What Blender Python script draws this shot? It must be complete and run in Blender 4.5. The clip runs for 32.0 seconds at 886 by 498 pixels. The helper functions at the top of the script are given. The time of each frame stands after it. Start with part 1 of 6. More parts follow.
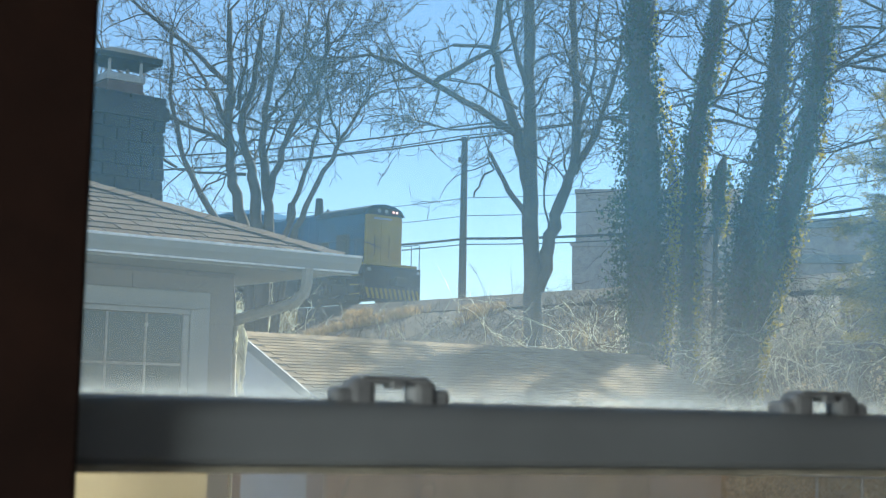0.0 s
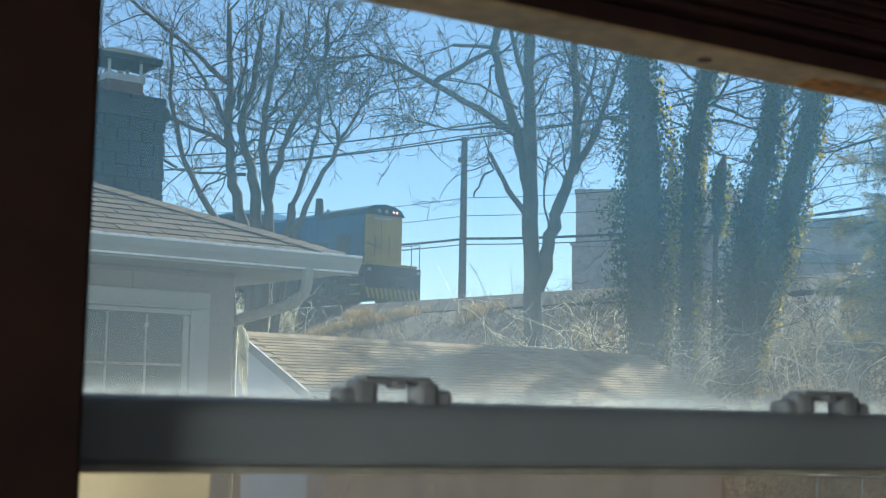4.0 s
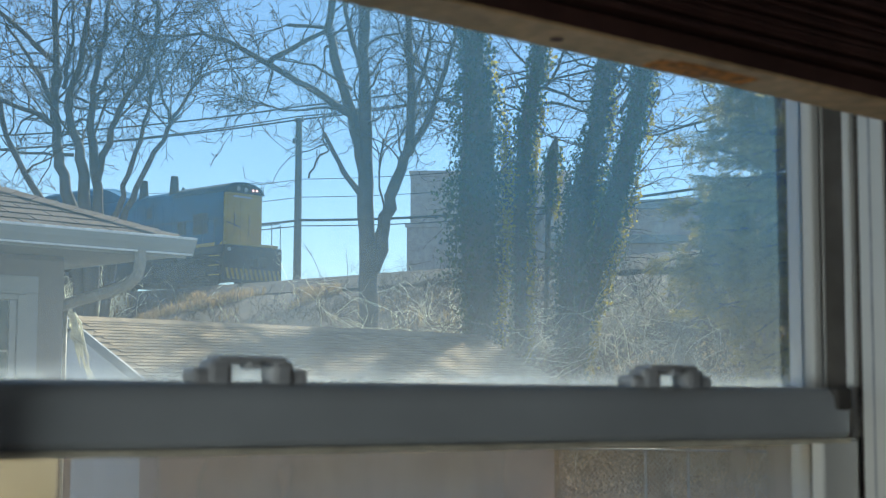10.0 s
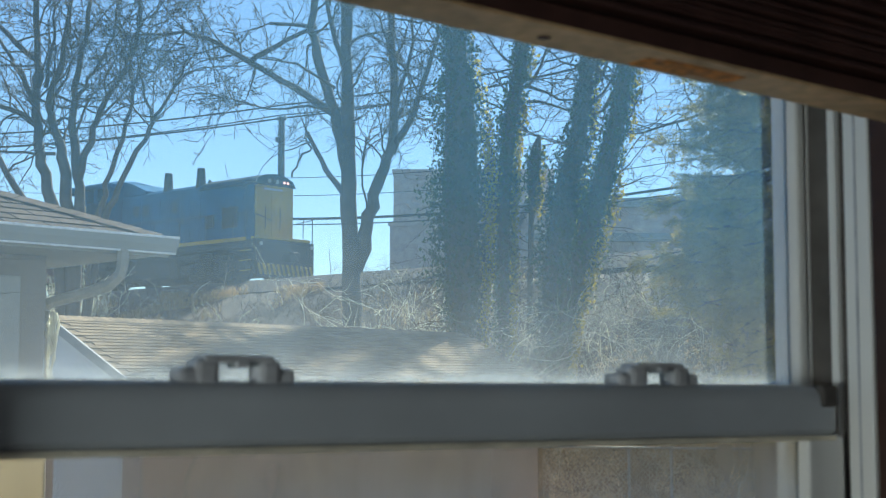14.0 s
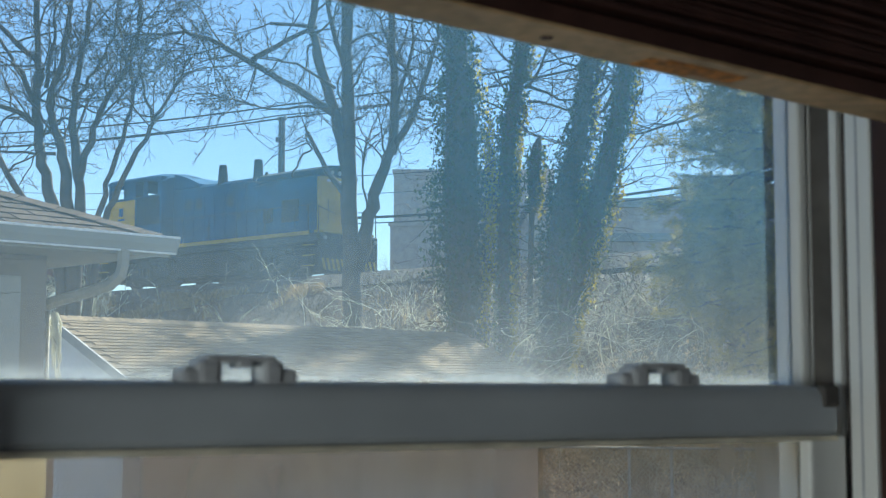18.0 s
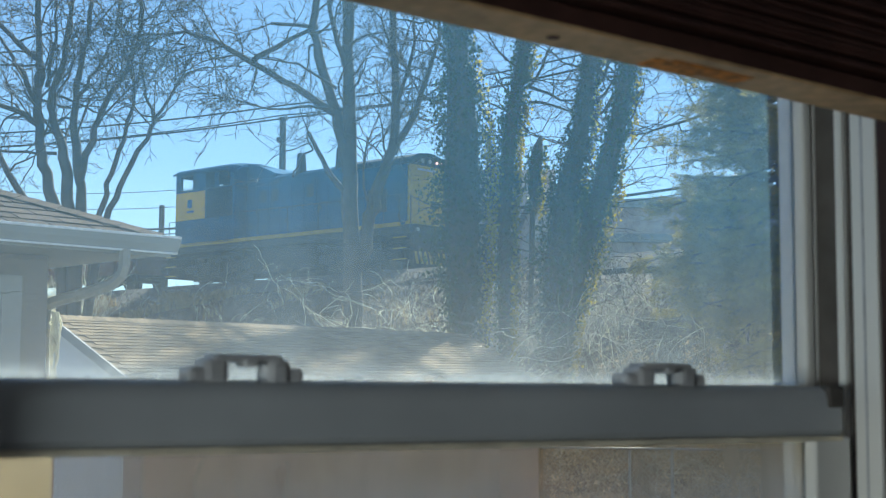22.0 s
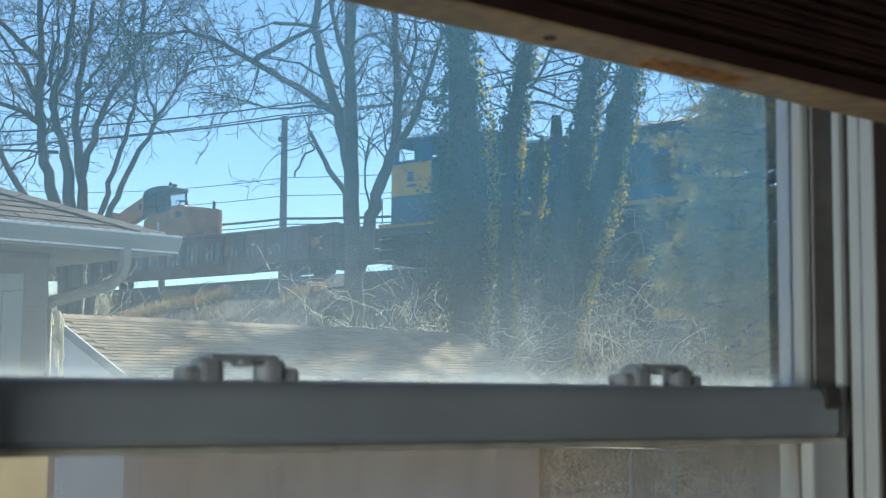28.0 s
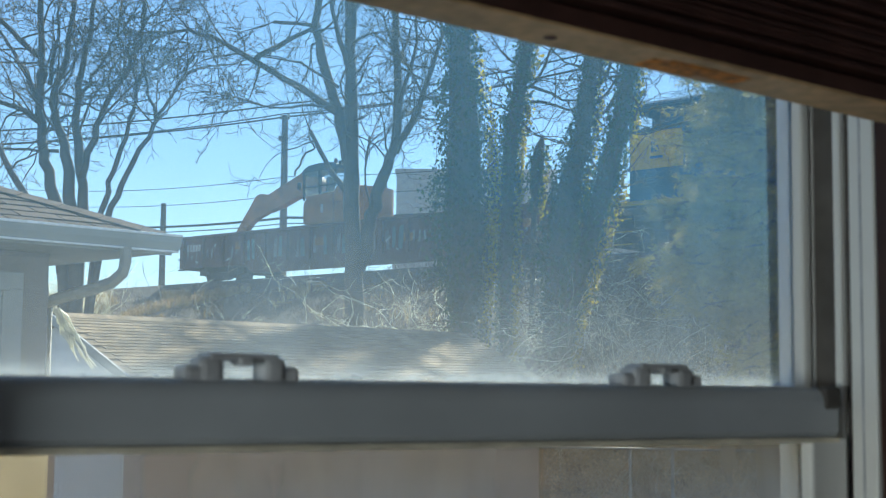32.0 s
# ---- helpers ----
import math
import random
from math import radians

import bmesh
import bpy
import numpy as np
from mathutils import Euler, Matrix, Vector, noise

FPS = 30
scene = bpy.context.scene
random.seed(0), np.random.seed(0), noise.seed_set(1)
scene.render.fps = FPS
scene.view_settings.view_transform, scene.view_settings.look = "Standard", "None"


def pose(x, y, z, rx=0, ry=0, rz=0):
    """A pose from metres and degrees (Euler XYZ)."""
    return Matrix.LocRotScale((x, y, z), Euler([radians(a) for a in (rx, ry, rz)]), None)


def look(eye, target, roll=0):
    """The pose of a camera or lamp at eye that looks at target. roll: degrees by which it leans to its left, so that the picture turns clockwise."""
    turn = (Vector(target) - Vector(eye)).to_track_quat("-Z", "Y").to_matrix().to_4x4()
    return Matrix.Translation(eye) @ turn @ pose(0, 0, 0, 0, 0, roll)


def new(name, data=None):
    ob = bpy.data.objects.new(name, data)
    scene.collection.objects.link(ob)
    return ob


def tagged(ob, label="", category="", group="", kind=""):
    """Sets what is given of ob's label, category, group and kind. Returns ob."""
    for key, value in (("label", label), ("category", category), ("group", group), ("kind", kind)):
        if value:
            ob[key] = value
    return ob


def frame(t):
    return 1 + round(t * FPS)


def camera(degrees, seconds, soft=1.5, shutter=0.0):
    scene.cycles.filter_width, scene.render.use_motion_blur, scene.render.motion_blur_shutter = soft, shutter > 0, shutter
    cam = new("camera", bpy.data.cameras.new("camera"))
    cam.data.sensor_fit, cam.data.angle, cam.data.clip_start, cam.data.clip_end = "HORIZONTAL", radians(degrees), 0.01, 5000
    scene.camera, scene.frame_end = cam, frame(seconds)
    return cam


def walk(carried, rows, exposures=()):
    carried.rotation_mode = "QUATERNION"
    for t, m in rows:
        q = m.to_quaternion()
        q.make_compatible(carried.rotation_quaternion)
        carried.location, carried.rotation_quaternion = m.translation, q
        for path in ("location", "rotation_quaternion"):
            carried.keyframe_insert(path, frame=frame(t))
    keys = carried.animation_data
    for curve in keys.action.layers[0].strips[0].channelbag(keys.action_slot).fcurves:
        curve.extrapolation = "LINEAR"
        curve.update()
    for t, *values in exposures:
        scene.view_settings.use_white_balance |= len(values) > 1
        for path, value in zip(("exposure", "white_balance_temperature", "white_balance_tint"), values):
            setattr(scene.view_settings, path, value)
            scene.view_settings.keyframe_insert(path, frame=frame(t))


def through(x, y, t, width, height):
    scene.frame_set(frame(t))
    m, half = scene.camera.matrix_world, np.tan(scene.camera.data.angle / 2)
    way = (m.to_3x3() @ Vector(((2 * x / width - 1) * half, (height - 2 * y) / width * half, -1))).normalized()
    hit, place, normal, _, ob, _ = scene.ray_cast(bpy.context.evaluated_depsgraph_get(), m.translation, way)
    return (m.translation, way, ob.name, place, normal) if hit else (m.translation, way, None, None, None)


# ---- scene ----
# The eye stands at x = y = 0, z up from the yard; y runs along the view across the yard.
cam = camera(36.21, 32.0, 1.25)
cam.data.dof.use_dof, cam.data.dof.focus_distance, cam.data.dof.aperture_fstop = True, 40.0, 17.0
walk(cam, [
    (0.0, pose(0.0193, -0.0018, 2.6023, 96.238, -1.146, 7.627)),
    (2.0, pose(0.0193, -0.0033, 2.6024, 96.238, -1.034, 7.645)),
    (3.5, pose(0.0177, -0.0028, 2.6023, 96.235, -1.121, 7.628)),
    (5.5, pose(0.0174, -0.0041, 2.6025, 96.256, -1.017, 7.630)),
    (6.0, pose(0.0172, -0.0029, 2.6026, 96.250, -1.017, 7.640)),
    (7.0, pose(0.0175, -0.0029, 2.6024, 96.278, -1.009, 7.656)),
    (8.5, pose(0.0176, -0.0029, 2.6022, 96.276, -0.970, 7.661)),
    (9.0, pose(0.0177, -0.0012, 2.6026, 95.976, -0.763, 5.844)),
    (9.5, pose(0.0070, -0.0019, 2.6010, 95.665, -0.332, 2.931)),
    (10.0, pose(0.0031, -0.0004, 2.6000, 95.532, -0.143, 0.715)),
    (10.5, pose(0.0007, -0.0008, 2.6001, 95.435, -0.032, 0.070)),
    (11.0, pose(-0.0012, 0.0014, 2.6000, 95.440, -0.011, -0.012)),
    (12.0, pose(-0.0000, 0.0008, 2.5998, 95.454, -0.058, -0.020)),
    (13.0, pose(0.0000, -0.0005, 2.5998, 95.472, 0.001, 0.000)),
    (14.5, pose(-0.0001, 0.0010, 2.6001, 95.472, 0.026, 0.012)),
    (16.5, pose(-0.0003, -0.0007, 2.5997, 95.495, -0.031, 0.019)),
    (18.0, pose(-0.0016, 0.0002, 2.6000, 95.477, 0.002, 0.019)),
    (19.0, pose(-0.0027, -0.0009, 2.5996, 95.503, 0.004, 0.013)),
    (20.0, pose(-0.0033, 0.0008, 2.5992, 95.486, -0.072, 0.001)),
    (21.0, pose(-0.0040, -0.0003, 2.5994, 95.492, -0.120, 0.017)),
    (22.0, pose(-0.0056, 0.0004, 2.5994, 95.493, -0.101, 0.038)),
    (23.0, pose(-0.0059, 0.0019, 2.5992, 95.505, -0.168, 0.073)),
    (24.0, pose(-0.0075, 0.0012, 2.5990, 95.497, -0.204, 0.074)),
    (24.5, pose(-0.0024, -0.0009, 2.5994, 95.496, -0.224, 0.066)),
    (25.0, pose(-0.0001, -0.0004, 2.6001, 95.458, -0.222, 0.063)),
    (25.5, pose(-0.0009, 0.0013, 2.5997, 95.459, -0.223, 0.076)),
    (27.5, pose(-0.0017, 0.0003, 2.5999, 95.487, -0.267, 0.083)),
    (29.0, pose(-0.0018, 0.0004, 2.5994, 95.479, -0.298, 0.080)),
    (30.0, pose(-0.0019, 0.0004, 2.5997, 95.463, -0.343, 0.075)),
    (31.0, pose(-0.0019, 0.0004, 2.5997, 95.463, -0.343, 0.075)),
    (32.0, pose(-0.0018, 0.0003, 2.5997, 95.462, -0.362, 0.080)),
], [(0.0, 1.2, 6820, 1), (0.6, 1.13, 6820, 1), (3.0, 1.05, 6820, 1), (8.5, 1.03, 6820, 1), (11.0, 1.08, 6540, 1), (21.0, 1.15, 6540, 1), (32.0, 1.2, 6540, 1)])

# the railway: direction of travel ALONG, across it ACROSS (away from the yard)
ALONG = Vector((0.7581, -0.6521, 0.0))
ACROSS = Vector((0.6521, 0.7581, 0.0))
TURN = math.degrees(math.atan2(ALONG.y, ALONG.x))
RAIL0 = Vector((-12.23, 53.04, 6.12))
GRADE = -0.0033


def track(u, v, z=0.0):
    """A point u metres along the line, v across it and z over the rail's head."""
    return RAIL0 + ALONG * u + ACROSS * v + Vector((0, 0, z + GRADE * u))


# ---- light ----
SUN_AZ, SUN_EL = 21.0, 40.0          # degrees to the right of the y axis, and above the ground
world = bpy.data.worlds.new("sky")
scene.world = world
world.use_nodes = True
wn = world.node_tree
wn.nodes.clear()
sky = wn.nodes.new("ShaderNodeTexSky")
sky.sky_type, sky.sun_disc = "NISHITA", False
sky.sun_elevation, sky.sun_rotation = radians(SUN_EL), radians(SUN_AZ)
sky.altitude, sky.air_density, sky.dust_density, sky.ozone_density = 60, 0.85, 0.0, 3.2
bg = wn.nodes.new("ShaderNodeBackground")
bg.inputs["Strength"].default_value = 0.072
wo = wn.nodes.new("ShaderNodeOutputWorld")
wn.links.new(sky.outputs[0], bg.inputs[0])
wn.links.new(bg.outputs[0], wo.inputs[0])
sun = new("sun", bpy.data.lights.new("sun", "SUN"))
sun.data.energy, sun.data.angle, sun.data.color = 5.4, radians(0.55), (1.0, 0.93, 0.82)
sa, se = radians(SUN_AZ), radians(SUN_EL)
sun.matrix_world = look((40 * math.sin(sa), 40 * math.cos(sa), 40 * math.tan(se)), (0, 0, 0))


# fill light added for the room, at an unseen opening left of the eye
room_light = new("room_fill_light", bpy.data.lights.new("room_fill_light", "AREA"))
room_light.data.shape, room_light.data.size, room_light.data.size_y = "RECTANGLE", 1.3, 0.7
room_light.data.energy, room_light.data.color = 27.0, (0.88, 0.94, 1.0)
room_light.matrix_world = pose(-0.150, 0.95, 2.6, 0, 0, 32.0) @ pose(-3.02, -1.3, -0.3, 0, -90, 0)


# ---- materials ----
def mat(name, base, rough=0.7, metal=0.0, vary=0.25, size=1.0, bump=0.15, fine=30.0, spread=0.0, second=None, wear=0.0, spec=0.5, coat=0.0, grain=0.5):
    """A surface with stains at one scale and grain at another; spread: difference from piece to piece; second: colour of the worn patches."""
    m = bpy.data.materials.new(name)
    m.use_nodes = True
    t = m.node_tree
    b = t.nodes["Principled BSDF"]
    b.inputs["Roughness"].default_value, b.inputs["Metallic"].default_value = rough, metal
    b.inputs["Specular IOR Level"].default_value = spec
    b.inputs["Coat Weight"].default_value = coat
    co = t.nodes.new("ShaderNodeTexCoord")
    big = t.nodes.new("ShaderNodeTexNoise")
    big.inputs["Scale"].default_value, big.inputs["Detail"].default_value = 1.0 / size, 6
    small = t.nodes.new("ShaderNodeTexNoise")
    small.inputs["Scale"].default_value, small.inputs["Detail"].default_value = fine, 3
    for n in (big, small):
        t.links.new(co.outputs["Object"], n.inputs["Vector"])
    ramp = t.nodes.new("ShaderNodeValToRGB")
    lo = [c * (1 - vary) for c in base]
    hi = [min(1, c * (1 + vary)) for c in base]
    ramp.color_ramp.elements[0].position, ramp.color_ramp.elements[0].color = 0.32, (*lo, 1)
    ramp.color_ramp.elements[1].position, ramp.color_ramp.elements[1].color = 0.68, (*hi, 1)
    t.links.new(big.outputs["Fac"], ramp.inputs["Fac"])
    mul = t.nodes.new("ShaderNodeMix")
    mul.data_type, mul.blend_type = "RGBA", "MULTIPLY"
    mul.inputs["Factor"].default_value = grain
    t.links.new(ramp.outputs[0], mul.inputs["A"])
    speck = t.nodes.new("ShaderNodeMapRange")
    speck.inputs["From Min"].default_value, speck.inputs["From Max"].default_value = 0.3, 0.7
    speck.inputs["To Min"].default_value, speck.inputs["To Max"].default_value = 0.55, 1.25
    t.links.new(small.outputs["Fac"], speck.inputs["Value"])
    t.links.new(speck.outputs[0], mul.inputs["B"])
    out = mul.outputs["Result"]
    if second:
        mask = t.nodes.new("ShaderNodeMapRange")
        mask.inputs["From Min"].default_value, mask.inputs["From Max"].default_value = 0.62 - wear, 0.66 - wear + 0.08
        spot = t.nodes.new("ShaderNodeTexNoise")
        spot.inputs["Scale"].default_value, spot.inputs["Detail"].default_value = 2.7 / size, 9
        t.links.new(co.outputs["Object"], spot.inputs["Vector"])
        t.links.new(spot.outputs["Fac"], mask.inputs["Value"])
        mx = t.nodes.new("ShaderNodeMix")
        mx.data_type = "RGBA"
        t.links.new(mask.outputs[0], mx.inputs["Factor"])
        t.links.new(out, mx.inputs["A"])
        mx.inputs["B"].default_value = (*second, 1)
        out = mx.outputs["Result"]
    if spread:
        info = t.nodes.new("ShaderNodeObjectInfo")
        geo = t.nodes.new("ShaderNodeNewGeometry")
        add = t.nodes.new("ShaderNodeMath")
        add.operation = "ADD"
        t.links.new(info.outputs["Random"], add.inputs[0])
        t.links.new(geo.outputs["Random Per Island"], add.inputs[1])
        mr = t.nodes.new("ShaderNodeMapRange")
        mr.inputs["From Max"].default_value = 2.0
        mr.inputs["To Min"].default_value, mr.inputs["To Max"].default_value = 1 - spread, 1 + spread
        t.links.new(add.outputs[0], mr.inputs["Value"])
        m2 = t.nodes.new("ShaderNodeMix")
        m2.data_type, m2.blend_type = "RGBA", "MULTIPLY"
        m2.inputs["Factor"].default_value = 1.0
        t.links.new(out, m2.inputs["A"])
        t.links.new(mr.outputs[0], m2.inputs["B"])
        out = m2.outputs["Result"]
    t.links.new(out, b.inputs["Base Color"])
    if bump:
        bp = t.nodes.new("ShaderNodeBump")
        bp.inputs["Strength"].default_value, bp.inputs["Distance"].default_value = bump, 0.02
        t.links.new(small.outputs["Fac"], bp.inputs["Height"])
        t.links.new(bp.outputs[0], b.inputs["Normal"])
    return m


def leaf_mat(name, base, spread=0.5, through=0.35, rough=0.5):
    m = mat(name, base, rough, vary=0.3, size=0.6, bump=0, fine=12, spread=spread)
    t = m.node_tree
    b = t.nodes["Principled BSDF"]
    src = b.inputs["Base Color"].links[0].from_socket
    tr = t.nodes.new("ShaderNodeBsdfTranslucent")
    t.links.new(src, tr.inputs["Color"])
    mix = t.nodes.new("ShaderNodeMixShader")
    mix.inputs[0].default_value = through
    t.links.new(b.outputs[0], mix.inputs[1])
    t.links.new(tr.outputs[0], mix.inputs[2])
    t.links.new(mix.outputs[0], t.nodes["Material Output"].inputs["Surface"])
    return m


def dirty_glass(name, clear, film, low, high, crust):
    """A pane with a film of dust, thicker towards its foot, that scatters the light falling on it."""
    m = bpy.data.materials.new(name)
    m.use_nodes = True
    t = m.node_tree
    t.nodes.clear()
    out = t.nodes.new("ShaderNodeOutputMaterial")
    clearn = t.nodes.new("ShaderNodeBsdfTransparent")
    clearn.inputs[0].default_value = (0.95, 0.98, 1.0, 1)
    tr = t.nodes.new("ShaderNodeBsdfTranslucent")
    co = t.nodes.new("ShaderNodeTexCoord")
    sep = t.nodes.new("ShaderNodeSeparateXYZ")
    t.links.new(co.outputs["Object"], sep.inputs[0])
    n1 = t.nodes.new("ShaderNodeTexNoise")
    n1.inputs["Scale"].default_value, n1.inputs["Detail"].default_value = 7, 6
    n1.inputs["Distortion"].default_value = 0.8
    t.links.new(co.outputs["Object"], n1.inputs["Vector"])
    foot = t.nodes.new("ShaderNodeMapRange")
    foot.inputs["From Min"].default_value, foot.inputs["From Max"].default_value = low, high
    foot.inputs["To Min"].default_value, foot.inputs["To Max"].default_value = 1.0, 0.0
    t.links.new(sep.outputs["Z"], foot.inputs["Value"])
    sq = t.nodes.new("ShaderNodeMath")
    sq.operation = "POWER"
    sq.inputs[1].default_value = 2.0
    t.links.new(foot.outputs[0], sq.inputs[0])
    pat = t.nodes.new("ShaderNodeMapRange")
    pat.inputs["From Min"].default_value, pat.inputs["From Max"].default_value = 0.35, 0.75
    pat.inputs["To Min"].default_value, pat.inputs["To Max"].default_value = 0.1, 1.45
    t.links.new(n1.outputs["Fac"], pat.inputs["Value"])
    mul = t.nodes.new("ShaderNodeMath")
    mul.operation = "MULTIPLY_ADD"
    # the jamb's shade on the last strip beside the stile, drawn as thinner film
    jamb_shade = t.nodes.new("ShaderNodeMapRange")
    jamb_shade.inputs["From Min"].default_value, jamb_shade.inputs["From Max"].default_value = 0.448, 0.452
    jamb_shade.inputs["To Min"].default_value, jamb_shade.inputs["To Max"].default_value = 1.0, 0.1
    t.links.new(sep.outputs["X"], jamb_shade.inputs["Value"])
    strip_ = t.nodes.new("ShaderNodeMath")
    strip_.operation = "MULTIPLY"
    t.links.new(sq.outputs[0], strip_.inputs[0])
    t.links.new(jamb_shade.outputs[0], strip_.inputs[1])
    west = t.nodes.new("ShaderNodeMapRange")
    west.inputs["From Min"].default_value, west.inputs["From Max"].default_value = -0.2, 0.12
    west.inputs["To Min"].default_value, west.inputs["To Max"].default_value = 0.15, 1.0
    t.links.new(sep.outputs["X"], west.inputs["Value"])
    footed = t.nodes.new("ShaderNodeMath")
    footed.operation = "MULTIPLY"
    t.links.new(strip_.outputs[0], footed.inputs[0])
    t.links.new(west.outputs[0], footed.inputs[1])
    strip_ = footed
    t.links.new(strip_.outputs[0], mul.inputs[0])
    t.links.new(pat.outputs[0], mul.inputs[1])
    n3 = t.nodes.new("ShaderNodeTexNoise")
    n3.inputs["Scale"].default_value, n3.inputs["Detail"].default_value, n3.inputs["Distortion"].default_value = 5, 5, 1.2
    slant = t.nodes.new("ShaderNodeMapping")
    slant.inputs["Rotation"].default_value, slant.inputs["Scale"].default_value = (0, radians(-35), 0), (1.9, 1.0, 0.7)
    t.links.new(co.outputs["Object"], slant.inputs["Vector"])
    t.links.new(slant.outputs[0], n3.inputs["Vector"])
    cloud = t.nodes.new("ShaderNodeMapRange")
    cloud.inputs["From Min"].default_value, cloud.inputs["From Max"].default_value = 0.3, 0.7
    cloud.inputs["To Min"].default_value, cloud.inputs["To Max"].default_value = 0.72, 1.08
    t.links.new(n3.outputs["Fac"], cloud.inputs["Value"])
    slow = t.nodes.new("ShaderNodeMapRange")
    slow.inputs["From Min"].default_value, slow.inputs["From Max"].default_value = 0.02, 0.3
    slow.inputs["To Min"].default_value, slow.inputs["To Max"].default_value = 1.22, 0.88
    t.links.new(sep.outputs["Z"], slow.inputs["Value"])
    sunk = t.nodes.new("ShaderNodeMath")
    sunk.operation = "MULTIPLY"
    t.links.new(cloud.outputs[0], sunk.inputs[0])
    t.links.new(slow.outputs[0], sunk.inputs[1])
    t.links.new(sunk.outputs[0], mul.inputs[2])
    amt = t.nodes.new("ShaderNodeMath")
    amt.operation = "MULTIPLY"
    t.links.new(mul.outputs[0], amt.inputs[0])
    amt.inputs[1].default_value = (1 - clear) * 1.1
    along = t.nodes.new("ShaderNodeMapRange")
    along.inputs["From Min"].default_value, along.inputs["From Max"].default_value = -0.25, 0.6
    t.links.new(sep.outputs["X"], along.inputs["Value"])
    side = t.nodes.new("ShaderNodeValToRGB")
    stops = ((0.0, 0.55), (0.2, 0.68), (0.34, 1.04), (0.45, 1.04), (0.58, 0.86), (0.76, 0.88), (1.0, 0.94))
    for at_, value in stops[1:-1]:
        side.color_ramp.elements.new(at_)
    for el, (at_, value) in zip(side.color_ramp.elements, stops):
        el.position, el.color = at_, (value / 1.1, value / 1.1, value / 1.1, 1)
    t.links.new(along.outputs[0], side.inputs["Fac"])
    thin = t.nodes.new("ShaderNodeMath")
    thin.operation = "MULTIPLY"
    t.links.new(amt.outputs[0], thin.inputs[0])
    t.links.new(side.outputs[0], thin.inputs[1])
    amt = thin
    hue = t.nodes.new("ShaderNodeMix")
    hue.data_type = "RGBA"
    hue.inputs["A"].default_value, hue.inputs["B"].default_value = (*film, 1), (0.62, 0.68, 0.72, 1)
    t.links.new(hue.outputs["Result"], tr.inputs[0])
    warm = t.nodes.new("ShaderNodeMapRange")
    warm.inputs["From Min"].default_value, warm.inputs["From Max"].default_value = low, low + 0.17
    warm.inputs["To Min"].default_value, warm.inputs["To Max"].default_value = 1.0, 0.0
    t.links.new(sep.outputs["Z"], warm.inputs["Value"])
    t.links.new(warm.outputs[0], hue.inputs["Factor"])
    # a ragged crust of dirt along the pane's foot
    edge = t.nodes.new("ShaderNodeMapRange")
    edge.inputs["From Min"].default_value, edge.inputs["From Max"].default_value = 0.0, 0.014
    edge.inputs["To Min"].default_value, edge.inputs["To Max"].default_value = 1.0, 0.0
    t.links.new(sep.outputs["Z"], edge.inputs["Value"])
    n2 = t.nodes.new("ShaderNodeTexNoise")
    n2.inputs["Scale"].default_value, n2.inputs["Detail"].default_value = 90, 4
    t.links.new(co.outputs["Object"], n2.inputs["Vector"])
    rag = t.nodes.new("ShaderNodeMath")
    rag.operation = "MULTIPLY"
    t.links.new(edge.outputs[0], rag.inputs[0])
    t.links.new(n2.outputs["Fac"], rag.inputs[1])
    rag2 = t.nodes.new("ShaderNodeMath")
    rag2.operation = "POWER"
    t.links.new(rag.outputs[0], rag2.inputs[0])
    rag2.inputs[1].default_value = 1.6
    tot = t.nodes.new("ShaderNodeMath")
    tot.operation, tot.use_clamp = "MULTIPLY_ADD", True
    t.links.new(rag2.outputs[0], tot.inputs[0])
    tot.inputs[1].default_value = crust * 2
    t.links.new(amt.outputs[0], tot.inputs[2])
    mix = t.nodes.new("ShaderNodeMixShader")
    t.links.new(tot.outputs[0], mix.inputs[0])
    t.links.new(clearn.outputs[0], mix.inputs[1])
    t.links.new(tr.outputs[0], mix.inputs[2])
    gl = t.nodes.new("ShaderNodeBsdfGlossy")
    gl.inputs["Roughness"].default_value = 0.02
    fr = t.nodes.new("ShaderNodeFresnel")
    fr.inputs["IOR"].default_value = 1.3
    mix2 = t.nodes.new("ShaderNodeMixShader")
    t.links.new(fr.outputs[0], mix2.inputs[0])
    t.links.new(mix.outputs[0], mix2.inputs[1])
    t.links.new(gl.outputs[0], mix2.inputs[2])
    t.links.new(mix2.outputs[0], out.inputs[0])
    return m


M_BARK = mat("bark", (0.1, 0.086, 0.075), 0.9, vary=0.35, size=0.5, bump=0.5, fine=18)
M_TWIG = mat("twig", (0.1, 0.075, 0.055), 0.85, vary=0.3, size=0.4, bump=0, fine=8, spread=0.25)
# dry stems, paled so that their sun glints lie in the colour
M_DRY_SUNLIT = leaf_mat("sunlit_dry_stem", (0.85, 0.77, 0.64), 0.9, 0.35, 0.65)
M_LITTER = leaf_mat("dead_leaf", (0.75, 0.55, 0.33), 0.5, 0.35)
M_GRASS = leaf_mat("dry_grass", (0.55, 0.39, 0.18), 0.5, 0.3)
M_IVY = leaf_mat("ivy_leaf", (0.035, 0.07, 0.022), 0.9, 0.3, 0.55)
M_PINE = leaf_mat("needle", (0.42, 0.34, 0.08), 0.9, 0.5)
M_SOIL = mat("soil", (0.045, 0.035, 0.027), 0.95, vary=0.4, size=2.5, bump=0.6, fine=6, second=(0.08, 0.06, 0.038), wear=0.06)
M_DUFF = mat("leaf_bed", (0.4, 0.26, 0.14), 0.95, vary=0.4, size=0.6, bump=0.6, fine=14)
